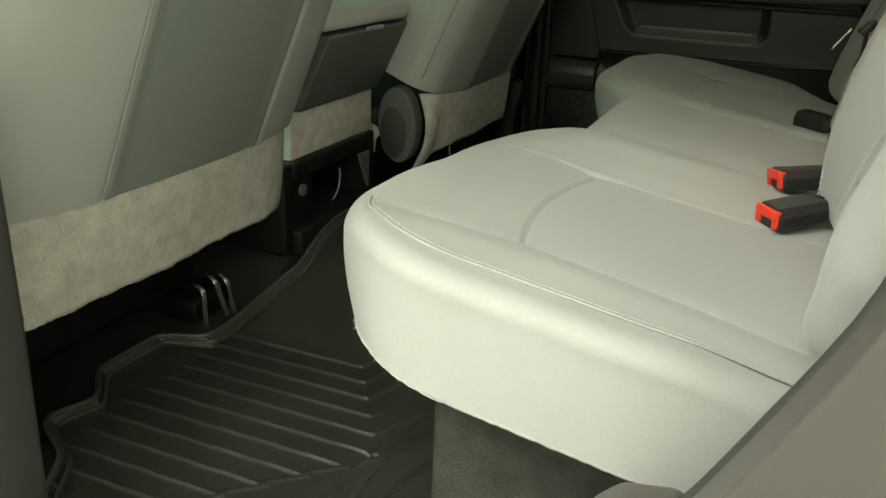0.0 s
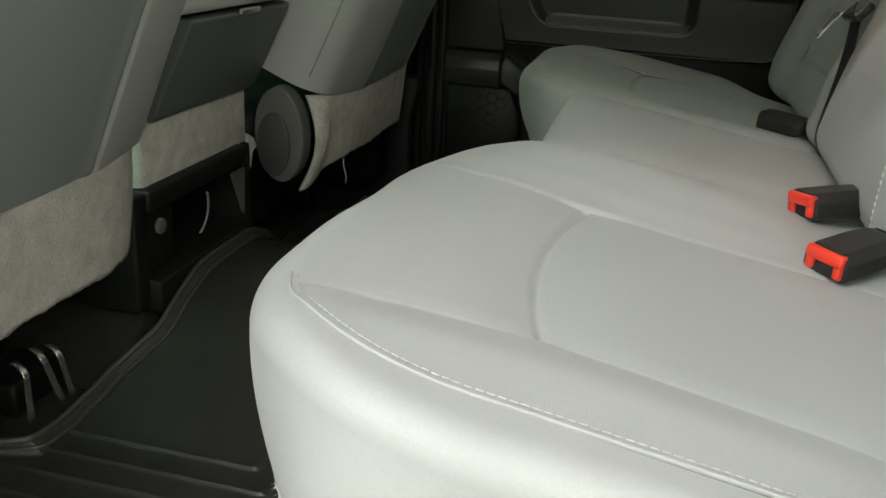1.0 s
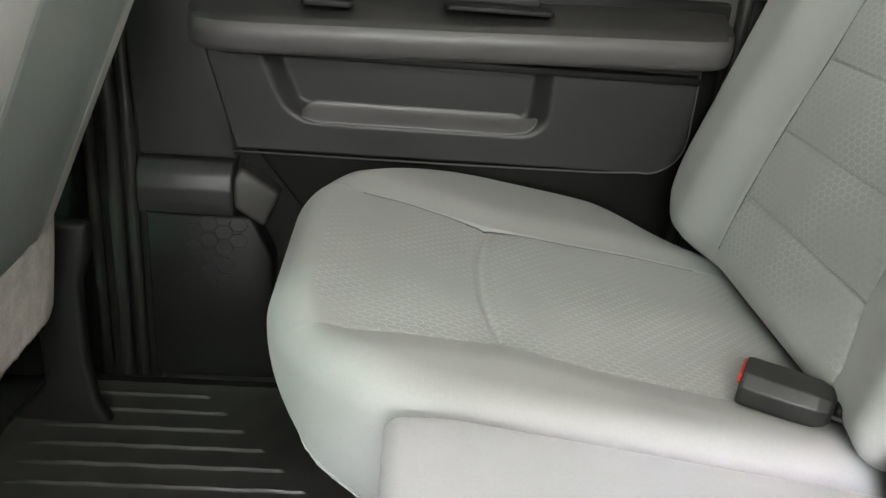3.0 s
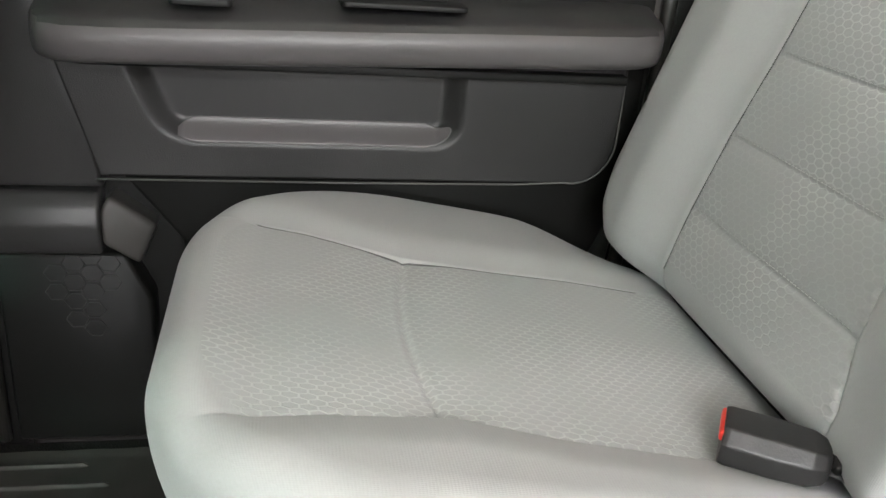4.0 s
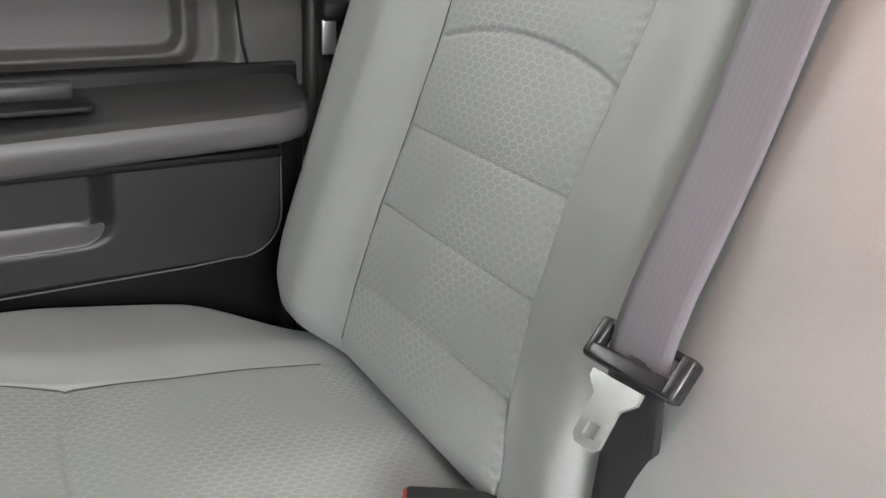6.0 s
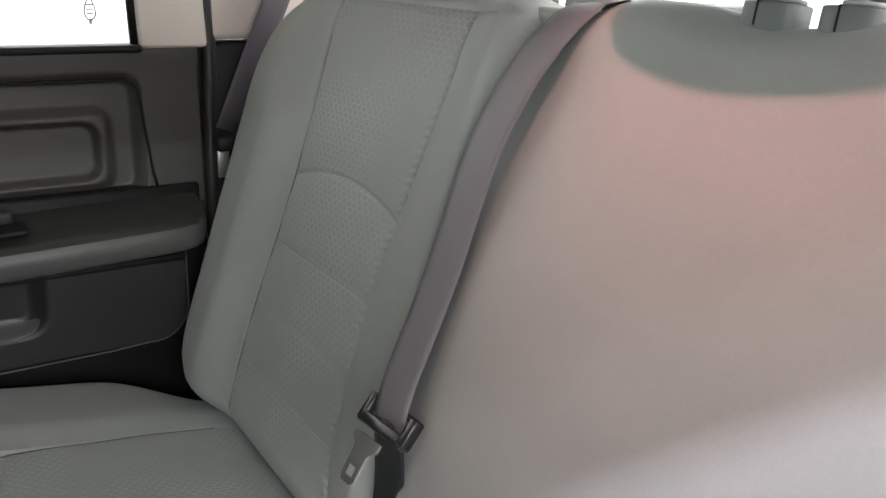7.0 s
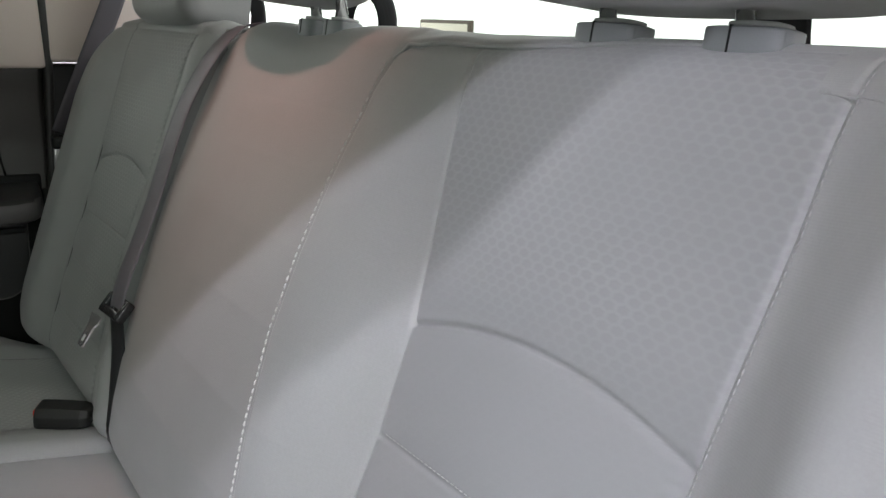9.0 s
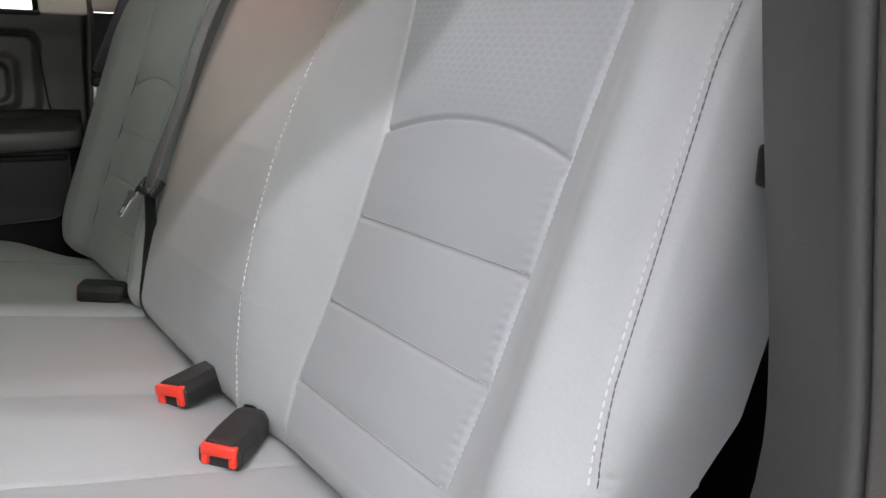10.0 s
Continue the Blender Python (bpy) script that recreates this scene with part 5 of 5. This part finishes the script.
PM = Matrix(((pu.x, pv.x, pn.x, 0.0106), (pu.y, pv.y, pn.y, 0.2050), (pu.z, pv.z, pn.z, 0.5343), (0, 0, 0, 1)))
plate = bmesh.new()
for lo, hi in (((-0.037, -0.0150, -0.007), (0.037, -0.0035, 0.003)), ((-0.034, 0.0085, -0.006), (0.034, 0.0140, 0.002)), ((-0.038, -0.0140, -0.007), (-0.0285, 0.0135, 0.003)),
               ((0.0275, -0.0140, -0.008), (0.0385, 0.0135, 0.004)), ((-0.006, -0.0045, -0.006), (0.006, -0.0010, 0.001))):
    b = block(lo, hi, 0.0028, 3)
    me = bpy.data.meshes.new("tmp")
    b.to_mesh(me)
    b.free()
    plate.from_mesh(me)
    bpy.data.meshes.remove(me)
gd = part("tongue_cover", plate, gloss_plastic, belt, "glossy black plastic tongue cover")
gd.matrix_world = PM
tong_bm = bmesh.new()
outline = [(-0.030, -0.012), (-0.030, -0.017), (-0.021, -0.024), (-0.021, -0.050), (-0.017, -0.054), (-0.003, -0.054), (0.001, -0.050), (0.001, -0.027), (0.010, -0.019), (0.010, -0.012)]
hole = [(-0.015, -0.048), (-0.005, -0.048), (-0.005, -0.039), (-0.015, -0.039)]
for z in (0.0, 0.0026):
    o = [tong_bm.verts.new((x, y, z)) for x, y in outline]
    h = [tong_bm.verts.new((x, y, z)) for x, y in hole]
vs = list(tong_bm.verts)
k, hn = len(outline), len(hole)
for base in (0, k + hn):
    eo = [tong_bm.edges.new((vs[base + i], vs[base + (i + 1) % k])) for i in range(k)]
    eh = [tong_bm.edges.new((vs[base + k + i], vs[base + k + (i + 1) % hn])) for i in range(hn)]
    bmesh.ops.triangle_fill(tong_bm, edges=eo + eh, use_beauty=True)
for i in range(k):
    j = (i + 1) % k
    tong_bm.faces.new((vs[i], vs[j], vs[k + hn + j], vs[k + hn + i]))
for i in range(hn):
    j = (i + 1) % hn
    tong_bm.faces.new((vs[k + i], vs[k + j], vs[2 * k + hn + j], vs[2 * k + hn + i]))
bmesh.ops.recalc_face_normals(tong_bm, faces=tong_bm.faces)
tg = part("tongue", tong_bm, chrome, belt, "bright steel tongue with a square hole")
tg.matrix_world = TM @ Matrix.Translation((0.010, 0.008, 0.012)) @ Matrix(((1, 0, 0, 0), (0, -0.25, 0.97, 0), (0, 0.97, 0.25, 0), (0, 0, 0, 1)))

bez = tagged(empty("belt_guide"), "light grey plastic belt guide on top of the backrest", "belt guide")
gm = bmesh.new()
for lo, hi in (((0.178, 0.075, 0.845), (0.199, 0.262, 0.873)), ((0.221, 0.075, 0.850), (0.285, 0.262, 0.884)), ((0.180, 0.075, 0.848), (0.285, 0.132, 0.879)), ((0.180, 0.190, 0.845), (0.285, 0.262, 0.876))):
    b = block(lo, hi, 0.006, 3)
    me = bpy.data.meshes.new("tmp")
    b.to_mesh(me)
    b.free()
    gm.from_mesh(me)
    bpy.data.meshes.remove(me)
part("guide_body", gm, light_plastic, bez)
# dark block set in the open slot, standing for the shade inside
part("slot_shade", block((0.196, 0.128, 0.845), (0.225, 0.194, 0.862), 0.002), dark_plastic, bez, "dark block in the slot, for the shade inside")

fb = tagged(empty("far_seat_belt"), "grey shoulder belt by the far rear pillar, darkened for shade", "seat belt")
part("webbing", strap(curve_points([(0.235, 0.80, 1.06), (0.19, 0.81, 0.92), (0.14, 0.815, 0.80), (0.088, 0.82, 0.675)], 0.02), (0.9, 0.25, 0.2), 0.046), shaded_web, fb, "grey webbing darkened for shade")
part("tongue_cover", block((0.066, 0.805, 0.648), (0.114, 0.828, 0.672), 0.006), dark_plastic, fb, "black tongue cover")
part("tongue", block((0.068, 0.812, 0.61), (0.086, 0.816, 0.652), 0.002), bright_steel, fb, "steel tongue")

nb = tagged(empty("near_seat_belt"), "black belt and tongue in the gap beside the near backrest", "seat belt")
part("webbing", strap(curve_points([(0.14, -0.84, 0.38), (0.12, -0.83, 0.55), (0.100, -0.800, 0.68), (0.13, -0.82, 0.80), (0.16, -0.80, 0.98)], 0.02), (0.8, 0.6, 0.0), 0.046), black_web, nb, "black webbing")
part("tongue_cover", block((0.096, -0.795, 0.672), (0.110, -0.778, 0.698), 0.004), dark_plastic, nb, "black tongue cover")
part("tongue", block((0.099, -0.788, 0.696), (0.108, -0.785, 0.706), 0.001), steel, nb, "steel tongue")

# tether loops behind the headrests
for y0, z0 in ((0.020, 0.888), (0.385, 0.892)):
    loop = [(0.262 - 0.014 * math.cos(a), y0 + 0.026 * math.cos(a), z0 + 0.040 * math.sin(a)) for a in np.linspace(-0.6, math.pi + 0.6, 24)]
    tagged(part("tether_loop", strap(loop, (1, -0.7, 0), 0.022, 0.004), black_web), "black webbing tether loop behind the backrest", "tether strap", "tether straps")

hang = curve_points([(0.300, -0.500, 0.80), (0.302, -0.498, 0.87), (0.296, -0.494, 0.93), (0.262, -0.490, 0.99)], 0.015)
tagged(part("tether_strap", strap(hang, (0, 1, 0), 0.046, 0.003), black_web), "black webbing tether strap hanging behind the near headrest", "tether strap", "tether straps")

# ---- beyond the windows ----
bed = tagged(empty("truck_bed"), "black truck bed with a grey covered box behind the rear window", "truck bed")
part("bed_body", block((0.50, -0.88, -0.75), (2.4, 0.90, 0.50), 0.02, 3), gloss_plastic, bed, "glossy black bed")
part("bed_box", block((0.52, -0.80, 0.50), (2.3, 0.02, 0.846), 0.008, 3), gloss_plastic, bed, "glossy black box")
part("bed_cover", block((0.51, -0.81, 0.848), (2.31, 0.03, 0.866), 0.004, 3), panel_vinyl, bed, "flat grey-green cover")
tagged(part("ground", block((-9, -9, -0.85), (9, 9, -0.75), 0), grey_floor), "pale tiled showroom floor", kind="structure")
# plain walls given their own glow, no lamps in them
tagged(part("backdrop_wall", block((4.0, -9, -0.75), (4.1, 9, 4.2), 0), glow_wall), "white showroom wall behind the truck", kind="structure")
tagged(part("backdrop_wall", block((-9, 5.6, -0.75), (9, 5.7, 4.2), 0), glow_wall), "white showroom wall beside the truck", kind="structure")
tagged(part("display_counter", block((-2.5, 5.2, -0.75), (3.2, 5.58, 0.524), 0.02), pale_counter), "pale grey counter along the showroom wall", "counter")
sign = [(0.755 + 0.030 * math.sin(a) * (1 - 0.35 * math.cos(a)), 5.19, 0.605 + 0.060 * math.cos(a)) for a in np.linspace(0, 2 * math.pi, 20, endpoint=False)]
emblem = tagged(empty("wall_emblem"), "small grey oval emblem standing above the counter", "emblem")
part("rim", tube(sign, 0.006, 6, True), hinge_plastic, emblem, "thin grey rim")
for zz in (0.58, 0.605, 0.63):
    part("bar", block((0.735, 5.185, zz - 0.006), (0.775, 5.193, zz + 0.006), 0.002), hinge_plastic, emblem)
part("stem", block((0.747, 5.185, 0.520), (0.763, 5.195, 0.548), 0.002), hinge_plastic, emblem)
pic = tagged(empty("framed_certificate"), "framed certificate hanging on the white wall", "picture frame")
part("frame", block((3.955, 4.83, 0.35), (3.998, 5.55, 0.93), 0.006), wood, pic, "dark thin frame")
part("sheet", block((3.950, 4.86, 0.38), (3.956, 5.52, 0.90), 0.001), paper, pic, "cream paper")
